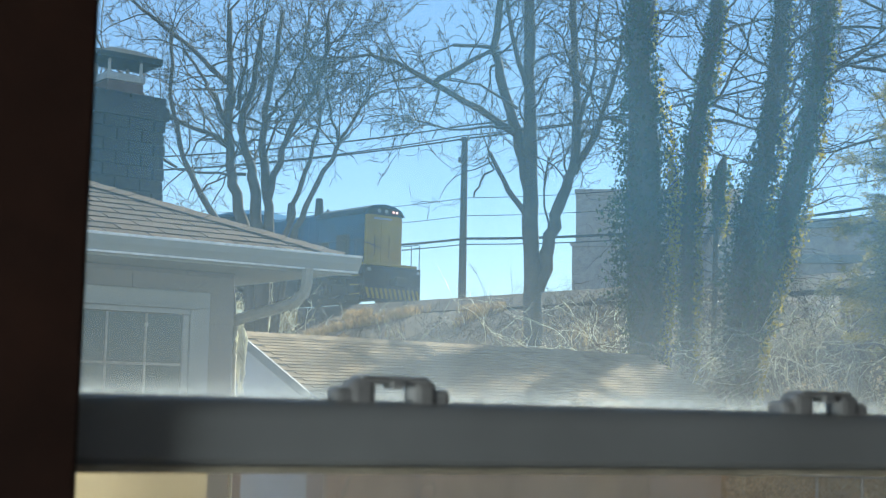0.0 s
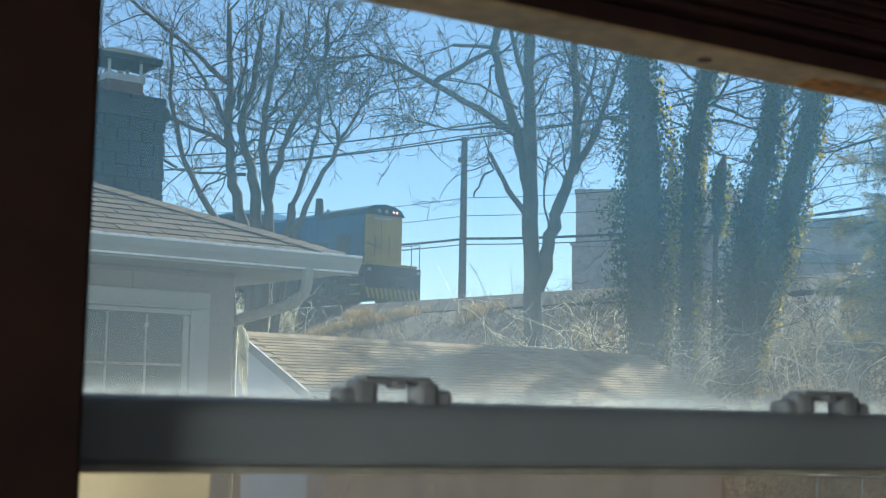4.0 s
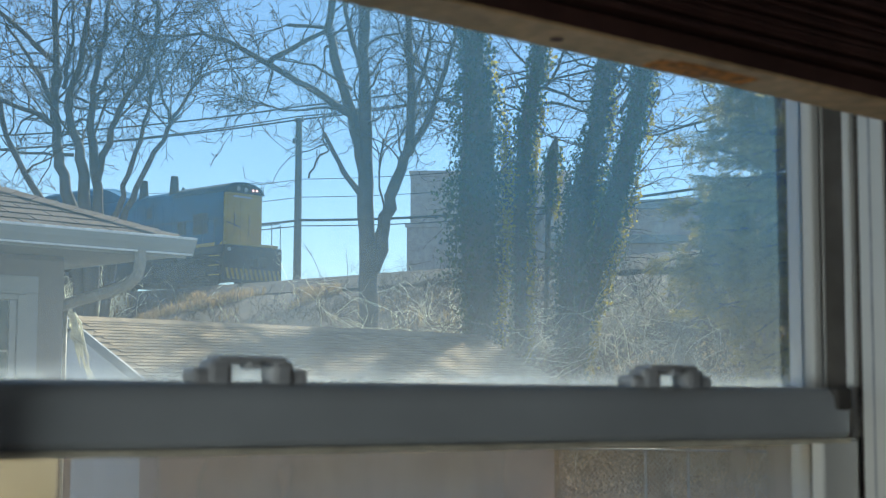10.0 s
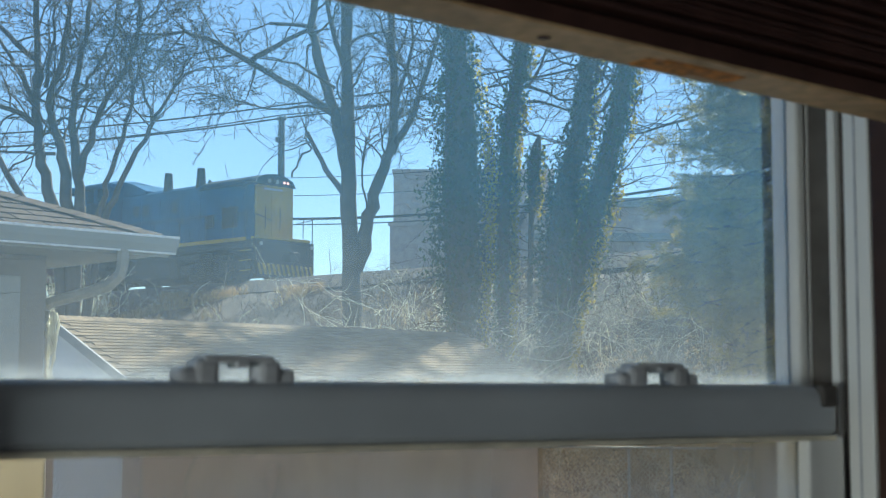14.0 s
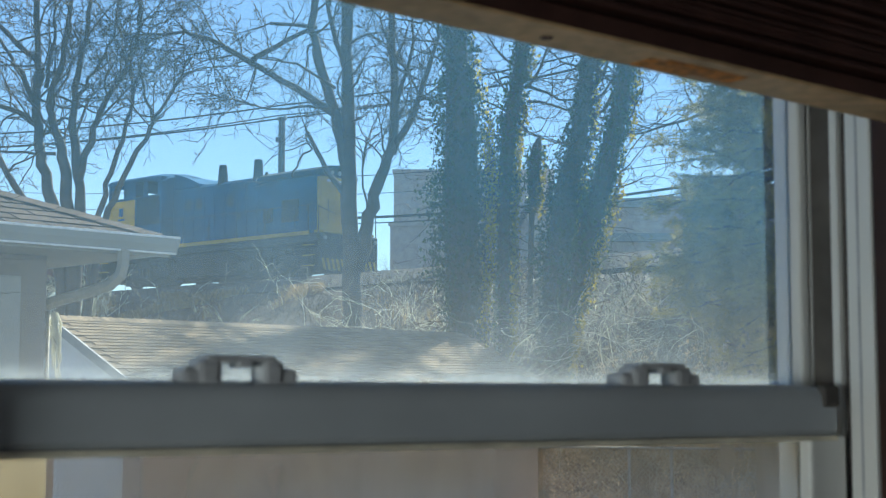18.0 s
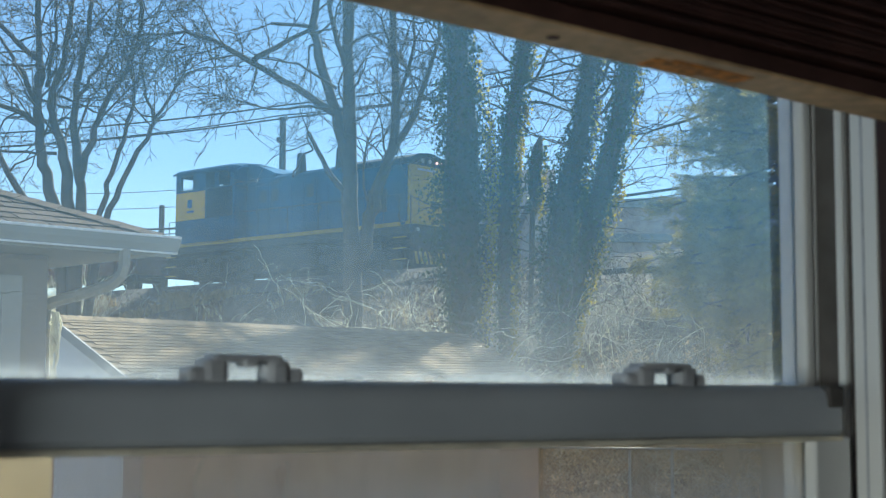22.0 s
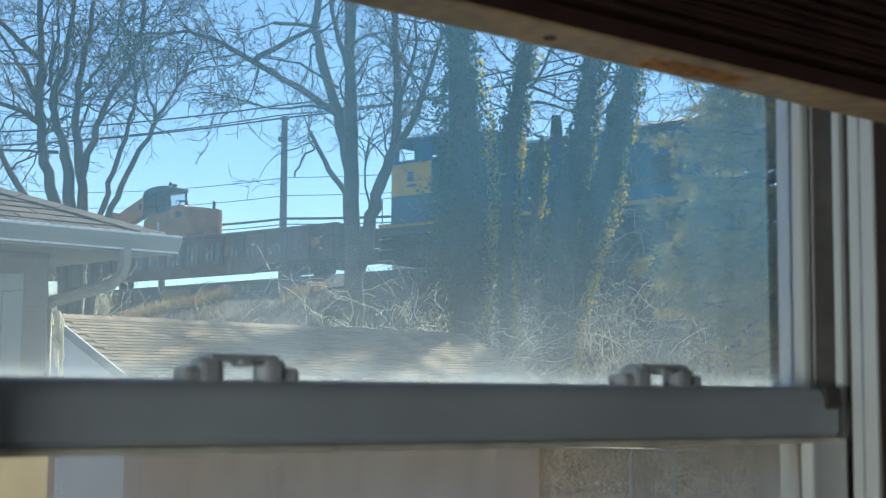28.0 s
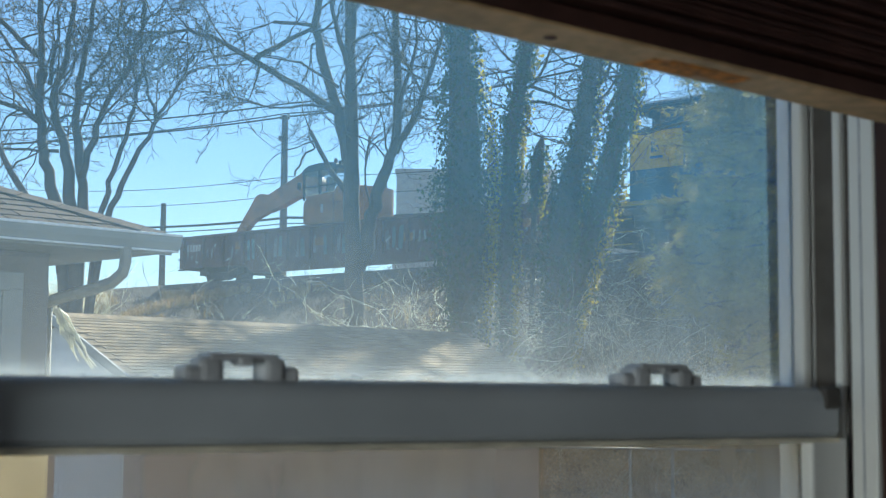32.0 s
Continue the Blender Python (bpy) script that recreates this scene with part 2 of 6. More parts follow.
# unseen yard before the garage, lighter than the soil to bounce light
M_BOUNCE_YARD = mat("bounce_yard", (0.12, 0.105, 0.075), 0.95, vary=0.3, size=1.5, bump=0.5, fine=12)
M_BALLAST = mat("ballast", (0.075, 0.065, 0.058), 0.95, vary=0.3, size=1.5, bump=0.9, fine=14)
M_RAIL = mat("rail_steel", (0.12, 0.09, 0.075), 0.5, 0.8, size=0.5)
M_TIE = mat("tie_wood", (0.07, 0.055, 0.045), 0.9, size=0.4, spread=0.3)
# grey puts the soffit's shade into the colour; the muntins share it
M_TRIM_SHADED = mat("shaded_trim", (0.33, 0.325, 0.31), 0.7, vary=0.12, size=0.5)
M_STUCCO = mat("grey_siding", (0.26, 0.245, 0.24), 0.85, grain=0.25, vary=0.06, size=0.8, bump=0.2, fine=40)
M_WHITE = mat("white_paint", (0.33, 0.35, 0.36), 0.5, vary=0.08, size=0.4, bump=0.03, grain=0.12)
M_SHINGLE = mat("asphalt_shingle", (0.1, 0.074, 0.06), 0.95, vary=0.3, size=0.35, bump=0.4, fine=90, spread=0.4, spec=0.2, grain=0.3)
M_SHINGLE2 = mat("weathered_shingle", (0.31, 0.24, 0.16), 0.95, vary=0.22, size=0.5, bump=0.3, fine=40, spread=0.4, spec=0.2, grain=0.3)
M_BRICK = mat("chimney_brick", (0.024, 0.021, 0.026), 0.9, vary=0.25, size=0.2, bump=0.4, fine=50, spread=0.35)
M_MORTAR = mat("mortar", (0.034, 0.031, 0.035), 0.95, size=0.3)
M_TIN = mat("tin", (0.4, 0.4, 0.4), 0.5, 0.5, size=0.3)
M_CAP = mat("dark_tin", (0.03, 0.035, 0.042), 0.9, 0.0, spec=0.05, size=0.2)
M_WALLB = mat("brown_wall", (0.68, 0.48, 0.39), 0.85, vary=0.15, size=0.7, bump=0.2, fine=25, spread=0.12)
M_CONC = mat("pale_concrete", (0.6, 0.5, 0.46), 0.9, vary=0.08, size=3.0, bump=0.1, fine=3)
M_POLE = mat("pole_wood", (0.12, 0.1, 0.085), 0.9, size=0.5)
M_WIRE = mat("cable", (0.03, 0.03, 0.03), 0.6)
M_SPOUT = mat("weathered_downspout", (0.33, 0.31, 0.27), 0.6, vary=0.12, size=0.3)
M_GALV = mat("galvanised", (0.5, 0.5, 0.5), 0.45, 0.7, size=0.3)
M_BLUE = mat("blue_paint", (0.02, 0.115, 0.25), 0.85, vary=0.3, size=1.2, bump=0.05, spec=0.06, second=(0.05, 0.08, 0.12), wear=0.02)
M_PANEL = mat("cab_yellow", (0.72, 0.43, 0.03), 0.6, vary=0.2, size=0.6, bump=0.05)
M_NAVY = mat("navy_and_shaded_blue", (0.012, 0.04, 0.075), 0.7, vary=0.3, size=0.8, spec=0.2)
M_YELLOW = mat("yellow_paint", (0.5, 0.33, 0.04), 0.6, vary=0.2, size=0.8, bump=0.05)
M_BLACK = mat("black_frame", (0.03, 0.03, 0.032), 0.7, vary=0.3, size=0.6, bump=0.2)
M_RUST = mat("rusty_red", (0.15, 0.085, 0.075), 0.85, vary=0.35, size=0.8, bump=0.3, second=(0.12, 0.06, 0.04), wear=0.08)
M_TEAL = mat("teal_spray", (0.13, 0.19, 0.21), 0.7, vary=0.3, size=0.4)
M_SMEAR = mat("grey_smear", (0.24, 0.21, 0.22), 0.8, vary=0.4, size=0.2)
M_PALE = mat("pale_spray", (0.5, 0.5, 0.5), 0.7, vary=0.2, size=0.4)
M_FLUE = mat("clay_flue", (0.16, 0.09, 0.075), 0.9, vary=0.2, size=0.2, bump=0.2)
M_STAIN = mat("wood_stain", (0.62, 0.22, 0.02), 0.7, vary=0.5, size=0.01, bump=0)
M_CABROOF = mat("cab_roof_paint", (0.07, 0.1, 0.13), 0.6, vary=0.2, size=0.4, spec=0.3)
M_ORANGE = mat("orange_paint", (0.38, 0.17, 0.06), 0.6, vary=0.3, size=0.5, second=(0.2, 0.11, 0.06), wear=0.03)
M_DARKGLASS = mat("cab_glass", (0.04, 0.07, 0.08), 0.08, vary=0.1)
M_WOOD = mat("dark_casing", (0.05, 0.019, 0.011), 0.6, vary=0.3, size=0.12, bump=0.1, fine=25)
M_SLAT = mat("blind_slat", (0.06, 0.026, 0.02), 0.5, vary=0.3, size=0.2, bump=0.05, spec=0.3)
M_RAILWOOD = mat("bare_wood", (0.6, 0.38, 0.19), 0.6, vary=0.25, size=0.08, bump=0.1, fine=60, second=(0.4, 0.2, 0.05), wear=-0.06)
# the window's white vinyl, greyed to hold the meeting rail's shade
M_VINYL_SHADED = mat("shaded_vinyl", (0.52, 0.55, 0.57), 0.35, vary=0.08, size=0.15, bump=0.0, fine=6, grain=0.15)
M_VINYL = mat("vinyl", (0.84, 0.83, 0.79), 0.28, vary=0.03, size=0.2, bump=0.0, fine=6, grain=0.06)
M_PILE = mat("pile_strip", (0.12, 0.11, 0.1), 0.9, vary=0.15, size=0.05, bump=0)
M_SHEET = leaf_mat("beige_sheet", (0.68, 0.63, 0.52), 0.0, 0.55)
# the ivy again, with yellow backlight put into its colour
M_IVY_SUNLIT = leaf_mat("sunlit_ivy", (0.55, 0.43, 0.03), 0.6, 0.6)
M_LIT_BEAD = mat("lit_bead_beige", (0.85, 0.78, 0.62), 0.6, vary=0.12, size=0.05, bump=0.05)
M_PINK = mat("pinkish_trim", (0.6, 0.5, 0.47), 0.7, vary=0.08, size=0.3)
M_SIDING = mat("white_siding", (0.86, 0.88, 0.92), 0.6, vary=0.06, size=0.6, bump=0.04)
M_CLOTH = leaf_mat("pale_fibre", (0.85, 0.78, 0.66), 0.2, 0.45)
M_GLOW_STRIP = leaf_mat("beige_glow_strip", (0.5, 0.47, 0.41), 0.0, 0.6)
M_LATCH = mat("latch_grey", (0.55, 0.56, 0.57), 0.45, vary=0.1, size=0.05)
M_ROOM = mat("room_plaster", (0.3, 0.31, 0.34), 0.9, size=0.6)
M_FLOOR = mat("room_boards", (0.1, 0.06, 0.035), 0.5, size=0.5)
# real dust, its blue tint painting sky-lit haze over the view
M_PANE = dirty_glass("dusty_hazy_pane", 0.85, (0.3, 0.65, 0.98), -0.01, 0.1, 0.2)
M_PANE_LOW = dirty_glass("dusty_lower_pane", 0.74, (1.0, 0.95, 0.9), -0.67, -0.5, 0.0)
M_CLEAR = dirty_glass("cab_pane", 0.6, (0.2, 0.3, 0.3), -50, -49, 0.0)
M_LAMP = bpy.data.materials.new("lit_lamp")
M_LAMP.use_nodes = True
M_LAMP.node_tree.nodes["Principled BSDF"].inputs["Emission Color"].default_value = (1, 0.4, 0.35, 1)
M_LAMP.node_tree.nodes["Principled BSDF"].inputs["Emission Strength"].default_value = 1.2


# ---- mesh tools ----
class Shape:
    """Vertices and faces gathered for one mesh."""

    def __init__(self):
        self.v, self.f = [], []

    def add(self, verts, faces, m=None):
        n = len(self.v)
        self.v += [tuple(m @ Vector(p)) for p in verts] if m else [tuple(p) for p in verts]
        self.f += [tuple(i + n for i in f) for f in faces]
        return self

    def box(self, x0, x1, y0, y1, z0, z1, bevel=0.0, m=None):
        if bevel <= 0:
            v = [(x, y, z) for z in (z0, z1) for y in (y0, y1) for x in (x0, x1)]
            return self.add(v, [(0, 2, 3, 1), (4, 5, 7, 6), (0, 1, 5, 4), (2, 6, 7, 3), (0, 4, 6, 2), (1, 3, 7, 5)], m)
        b = min(bevel, (x1 - x0) * 0.45, (y1 - y0) * 0.45, (z1 - z0) * 0.45)
        bm = bmesh.new()
        bmesh.ops.create_cube(bm, size=1)
        for p in bm.verts:
            p.co = Vector(((x0 + x1) / 2 + p.co.x * (x1 - x0), (y0 + y1) / 2 + p.co.y * (y1 - y0), (z0 + z1) / 2 + p.co.z * (z1 - z0)))
        bmesh.ops.bevel(bm, geom=bm.edges[:], offset=b, segments=2, affect="EDGES", profile=0.5)
        bm.verts.index_update()
        self.add([p.co.copy() for p in bm.verts], [[q.index for q in f.verts] for f in bm.faces], m)
        bm.free()
        return self

    def tube(self, pts, radii, sides=8, caps=True):
        """A round bar through the points, with its own radius at each."""
        pts = [Vector(p) for p in pts]
        if not hasattr(radii, "__len__"):
            radii = [radii] * len(pts)
        n, prev = len(self.v), None
        for i, p in enumerate(pts):
            d = (pts[min(i + 1, len(pts) - 1)] - pts[max(i - 1, 0)])
            d = d.normalized() if d.length > 1e-9 else Vector((0, 0, 1))
            if prev is None:
                a = d.orthogonal().normalized()
            else:
                a = prev - d * prev.dot(d)
                a = a.normalized() if a.length > 1e-6 else d.orthogonal().normalized()
            prev = a
            b = d.cross(a)
            for k in range(sides):
                w = 2 * math.pi * k / sides
                self.v.append(tuple(p + (a * math.cos(w) + b * math.sin(w)) * radii[i]))
        for i in range(len(pts) - 1):
            for k in range(sides):
                q = n + i * sides
                self.f.append((q + k, q + (k + 1) % sides, q + sides + (k + 1) % sides, q + sides + k))
        if caps:
            self.f.append(tuple(n + k for k in range(sides))[::-1])
            self.f.append(tuple(n + (len(pts) - 1) * sides + k for k in range(sides)))
        return self

    def prism(self, outline, y0, y1, axis="y", m=None):
        """An outline in x, z drawn out along y (or in y, z along x)."""
        k = len(outline)
        if axis == "y":
            v = [(a, y0, b) for a, b in outline] + [(a, y1, b) for a, b in outline]
        elif axis == "x":
            v = [(y0, a, b) for a, b in outline] + [(y1, a, b) for a, b in outline]
        else:
            v = [(a, b, y0) for a, b in outline] + [(a, b, y1) for a, b in outline]
        f = [tuple(range(k))[::-1], tuple(range(k, 2 * k))] + [(i, (i + 1) % k, k + (i + 1) % k, k + i) for i in range(k)]
        return self.add(v, f, m)

    def mesh(self, name, material, smooth=False):
        me = bpy.data.meshes.new(name)
        me.from_pydata(self.v, [], self.f)
        me.materials.append(material)
        bm = bmesh.new()
        bm.from_mesh(me)
        if len(bm.faces) < 60000:
            bmesh.ops.recalc_face_normals(bm, faces=bm.faces)
        bm.to_mesh(me)
        bm.free()
        if smooth:
            me.polygons.foreach_set("use_smooth", [True] * len(me.polygons))
        return me


def part(name, shape, material, parent=None, label="", m=None, smooth=False):
    ob = new(name, shape if isinstance(shape, bpy.types.Mesh) else shape.mesh(name, material, smooth))
    if parent is not None:
        ob.parent = parent
    if m is not None:
        ob.matrix_basis = m
    if label:
        tagged(ob, label)
    return ob


def thing(name, label, category, m=None, group="", kind=""):
    ob = new(name)
    ob.empty_display_size = 0.2
    if m is not None:
        ob.matrix_basis = m
    return tagged(ob, label, category, group, kind)


rnd = random.Random(7)


def lean(v, amount, r=rnd):
    return (v + Vector((r.gauss(0, 1), r.gauss(0, 1), r.gauss(0, 1))) * amount).normalized()


def grow(shape, start, way, length, radius, level, r, rise=0.12, twist=0.16, kids=5, floor=0.004, stop=0, spread=0.75):
    """A branch that bends, tapers and forks into smaller ones."""
    n = max(3, int(length / (0.28 if level > 1 else 0.14)))
    n = min(n, 9)
    p, d, pts, rad = Vector(start), Vector(way).normalized(), [], []
    ways = []
    for i in range(n + 1):
        k = i / n
        pts.append(p.copy())
        rad.append(max(floor, radius * (1 - 0.75 * k)))
        ways.append(d.copy())
        d = lean(d, twist, r)
        d = (d + Vector((0, 0, rise * 0.4))).normalized()
        p = p + d * (length / n)
    shape.tube(pts, rad, 7 if radius > 0.06 else (4 if radius > 0.014 else 3), caps=False)
    if level <= stop:
        return
    for j in range(kids):
        k = 0.25 + 0.75 * (j + r.random()) / kids
        i = min(n - 1, int(k * n))
        side = lean(ways[i], spread, r)
        side = (side + Vector((0, 0, rise))).normalized()
        at = pts[i].lerp(pts[i + 1], k * n - i)
        grow(shape, at, side, length * r.uniform(0.42, 0.72), max(floor, rad[i] * r.uniform(0.4, 0.65)), level - 1, r, rise, twist * 1.1, kids, floor, stop, spread)


# ---- ground ----
def ground_z(x, y):
    """Yard, railway bank and the land beyond it."""
    p = Vector((x, y, 0)) - Vector((RAIL0.x, RAIL0.y, 0))
    v, u = p.dot(ACROSS), p.dot(ALONG)
    rough = 0.16 * noise.noise((x * 0.35, y * 0.35, 1.7)) + 0.08 * noise.noise((x * 1.1, y * 1.1, 4.0))
    top = RAIL0.z - 0.62 + GRADE * max(-60, min(60, u))
    if v < -15.5:
        return rough * 0.4
    if v < -1.9:
        k = (v + 15.5) / 13.6
        level = max(0.0, min(1.0, (y - 26.5) / 5.0))
        return top * (k * k * (3 - 2 * k) * 0.35 + k * 0.65) * level * level * (3 - 2 * level) + rough * (1 - 0.75 * k)
    if v < 5.0:
        return top
    return top - min(2.2, (v - 5.0) * 0.25) + rough * 0.6


def axis_steps(lo, hi, fine_lo, fine_hi, step):
    out, x = [], fine_lo
    while x <= fine_hi:
        out.append(x)
        x += step
    for s, end in ((-1, lo), (1, hi)):
        x, d = (fine_lo if s < 0 else out[-1]), step
        while abs(x) < abs(end):
            d *= 1.5
            x += s * d
            out.append(x)
    return sorted(set(out))


xs, ys = axis_steps(-2500, 2500, -26, 26, 0.7), axis_steps(-900, 3500, -2, 62, 0.7)
g = Shape()
g.v = [(x, y, ground_z(x, y)) for y in ys for x in xs]
w = len(xs)
g.f = [(j * w + i, j * w + i + 1, (j + 1) * w + i + 1, (j + 1) * w + i) for j in range(len(ys) - 1) for i in range(w - 1)]
ground = tagged(part("ground", g, M_SOIL, smooth=True), "unseen straw-coloured yard added for bounce light and bare brown soil of a railway bank", "ground", kind="structure")
ground.data.materials.append(M_BOUNCE_YARD)
ground.data.materials.append(M_DUFF)
for face in ground.data.polygons:
    face.material_index = 1 if face.center.y < 25.5 else (2 if face.center.y < 29.0 else 0)

# ballast bed, sleepers and rails
bed = Shape()
bed.prism([(-1.8, -0.64), (-0.85, -0.13), (-0.3, -0.1), (0.5, -0.19), (2.6, -0.19), (3.5, -0.12), (4.75, -0.62)], -70, 80, "x")
line = pose(*RAIL0, 0, -math.degrees(math.atan(GRADE)) * -1, TURN)
tagged(part("ballast", bed, M_BALLAST, m=line), "grey crushed stone ballast under the railway track", "ballast", kind="structure")
tagged(part("rail", Shape().box(-70, 80, 0.77, 0.84, -0.03, 0.0).box(-70, 80, 0.795, 0.815, -0.15, -0.02).box(-70, 80, 0.735, 0.875, -0.17, -0.15), M_RAIL, m=line), "worn steel rail on wooden sleepers", "rail", "running rails")
tagged(part("rail", Shape().box(-70, 80, 2.21, 2.28, -0.03, 0.0).box(-70, 80, 2.235, 2.255, -0.15, -0.02).box(-70, 80, 2.175, 2.315, -0.17, -0.15), M_RAIL, m=line), "worn steel rail on wooden sleepers", "rail", "running rails")
tie_mesh = Shape().box(-0.115, 0.115, 0.22, 2.83, -0.32, -0.172, 0.01).mesh("sleeper", M_TIE)
sleepers = thing("track_bed", "row of dark wooden sleepers under the rails", "sleepers", line, kind="structure")
for i in range(120):
    part("sleeper", tie_mesh, M_TIE, sleepers, m=pose(-18 + i * 0.52, rnd.uniform(-0.03, 0.03), rnd.uniform(-0.008, 0.0), 0, 0, rnd.uniform(-1, 1)))

# ---- distant buildings behind the line ----
far = thing("warehouse", "pale concrete warehouse with a flat roof", "building", pose(-3.4, 92, 4.0))
part("wall", Shape().box(0.0, 11.0, 0, 16, -2, 12.7).box(-0.23, 11.2, -0.25, 16.2, -2, 8.95), M_CONC, far)
part("roof", Shape().box(-0.1, 11.1, -0.1, 16.1, 12.7, 12.9), M_CONC, far)
part("ledge", Shape().box(-0.35, 11.3, -0.4, -0.26, 8.95, 9.2), M_CONC, far)
far2 = thing("low_warehouse", "long low pale warehouse with a shallow roof", "building", pose(5.3, 82, 4.0))
part("wall", Shape().box(0, 30, 0, 18, -2, 9.0), M_CONC, far2)
part("roof", Shape().prism([(-0.4, 9.0), (30.4, 9.0), (30.4, 9.2), (15, 10.0), (-0.4, 9.2)], -0.4, 18.4), M_TIN, far2)
part("band", Shape().box(-0.3, 30.3, -0.35, -0.05, 6.9, 7.4), M_WHITE, far2)

# ---- poles and wires ----
def utility_pole(x, y, z0, z1, label, arm=True):
    o = thing("utility_pole", label, "pole", pose(x, y, z0), "utility poles")
    h = z1 - z0
    part("post", Shape().tube([(0, 0, -0.5), (0, 0, h)], [0.17, 0.12], 10), M_POLE, o)
    if arm:
        for k in (-0.2, 0.2):
            part("insulator", Shape().tube([(0, 0, 0), (0, 0, 0.12), (0, 0, 0.2)], [0.03, 0.06, 0.03], 8), M_PALE, o, m=pose(0, 0, 0, 0, 0, 50) @ pose(0.0, k, h - 0.12))
        part("bracket", Shape().box(-0.2, 0.2, -0.05, 0.05, h - 0.13, h - 0.08), M_POLE, o)
        part("step_iron", Shape().box(-0.24, -0.12, -0.05, 0.05, h - 1.0, h - 0.8), M_POLE, o)
    return o


utility_pole(-6.28, 52, 4.9, 12.75, "tall weathered wooden utility pole with crossarm behind the track")
utility_pole(-12.6, 60, 4.0, 10.3, "short bare wooden pole behind the track", False)


def wire(a, b, sag, r, label):
    a, b = Vector(a), Vector(b)
    pts = [a.lerp(b, k / 24) - Vector((0, 0, sag * 4 * (k / 24) * (1 - k / 24))) for k in range(25)]
    tagged(part("overhead_wire", Shape().tube(pts, r, 5), M_WIRE), label, "cable", "overhead wires")


for dz, dy, r, sag in ((0.1, 0.0, 0.034, 0.5), (0.1, -0.6, 0.026, 0.6), (0.75, 0.6, 0.034, 0.5)):
    wire((-6.28, 52 + dy, 12.6 + dz), (-27, 49 + dy, 10.8 + dz), sag, r, "thin black overhead wire running from the pole top")
    wire((-6.28, 52 + dy, 12.6 + dz), (12, 46 + dy, 15.2 + dz), sag, r, "thin black overhead wire running from the pole top")
for dz, r in ((0.0, 0.05), (-0.22, 0.022), (0.9, 0.014), (1.6, 0.014)):
    wire((-6.2, 52, 8.75 + dz), (-20, 62, 9.6 + dz), 0.3, r, "black communication cable strung along the poles")
    wire((-6.2, 52, 8.75 + dz), (14, 44, 10.0 + dz), 0.55, r, "black communication cable strung along the poles")

# ---- neighbour's house ----
HT = 45.3                        # turn of its front wall
GZ = 3.565                       # gutter's top
house = thing("house", "grey single-storey house with brown hip roof and white trim", "house", pose(-1.82, 9.22, 0, 0, 0, HT))
# local: x along the front (the near end is negative), y to the back, the gutter's corner at the origin
OV = 0.62
XW = -0.633
part("wall", Shape().box(-8.0, XW - 0.004, OV + 0.012, 7.0, -0.2, 3.433), M_STUCCO, house, "grey plain wall")
board = {}
z = 0.1
row = 0
while z < 3.42:
    x = -5.0 + (0.4 if row % 2 else 0.0)
    while x < XW:
        x1 = min(XW, x + 0.8)
        key = (round(x1 - x, 2), round(min(0.33, 3.433 - z), 2))
        if x1 > -2.6 or z > 1.0:
            if key not in board:
                board[key] = Shape().add([(0, 0.012, 0), (key[0] - 0.003, 0.012, 0), (key[0] - 0.003, 0.012, key[1]), (0, 0.012, key[1]), (0, -0.004, 0.0), (key[0] - 0.003, -0.004, 0.0), (key[0] - 0.003, 0.006, key[1] - 0.001), (0, 0.006, key[1] - 0.001)],
                                         [(4, 5, 6, 7), (0, 4, 7, 3), (1, 2, 6, 5), (0, 1, 5, 4), (3, 7, 6, 2)]).mesh("siding_board", M_STUCCO)
            part("siding_board", board[key], M_STUCCO, house, m=pose(x, OV, z))
        x = x1
    z += 0.33
    row += 1
part("soffit", Shape().box(-8.6, -0.105, 0.143, 7.6, 3.435, 3.45), M_TRIM_SHADED, house, "white soffit with shade in its grey")
SL = 0.385
roof = Shape()
RB = GZ - 0.005
RE = 0.075                       # the roof edge, behind the gutter lip
roof.add([(-8.6, RE, RB), (-RE, RE, RB), (-RE, 7.63, RB), (-8.6, 7.63, RB), (-3.85, 3.85, RB + 3.775 * SL), (-8.6, 3.85, RB + 3.775 * SL)],
         [(0, 1, 4, 5), (1, 2, 4), (2, 3, 5, 4), (0, 3, 2, 1), (0, 5, 3)])
part("roof", roof, M_SHINGLE, house, "brown asphalt shingle hip roof")
gprof = [(0.122 + a, b) for a, b in ((0.0, 3.45), (0.0, 3.565), (-0.012, 3.565), (-0.012, 3.46), (-0.055, 3.46), (-0.075, 3.49), (-0.095, 3.52), (-0.105, 3.555), (-0.118, 3.565), (-0.122, 3.55), (-0.108, 3.51), (-0.085, 3.478), (-0.07, 3.45))]
gutter = part("gutter", Shape().prism(gprof, -8.6, 0.02, "x"), M_WHITE, house, "white metal gutter")
part("end_cap", Shape().prism([(0.122, 3.45), (0.122, 3.566), (0.0, 3.566), (0.0, 3.548), (0.014, 3.508), (0.037, 3.476), (0.052, 3.449)], 0.021, 0.024, "x"), M_WHITE, gutter)
# both lips take a paler white to paint the light on their edges
part("top_lip", Shape().box(-8.6, 0.021, -0.007, 0.001, 3.552, 3.568, 0.002), M_SIDING, gutter)
part("bottom_lip", Shape().box(-8.6, 0.021, 0.04, 0.052, 3.447, 3.46, 0.002), M_SIDING, gutter)
part("fascia", Shape().box(-8.6, 0.02, 0.124, 0.142, 3.435, 3.545), M_WHITE, house)
part("side_fascia", Shape().box(-0.1, -0.08, 0.144, 7.6, 3.435, 3.54), M_WHITE, house)
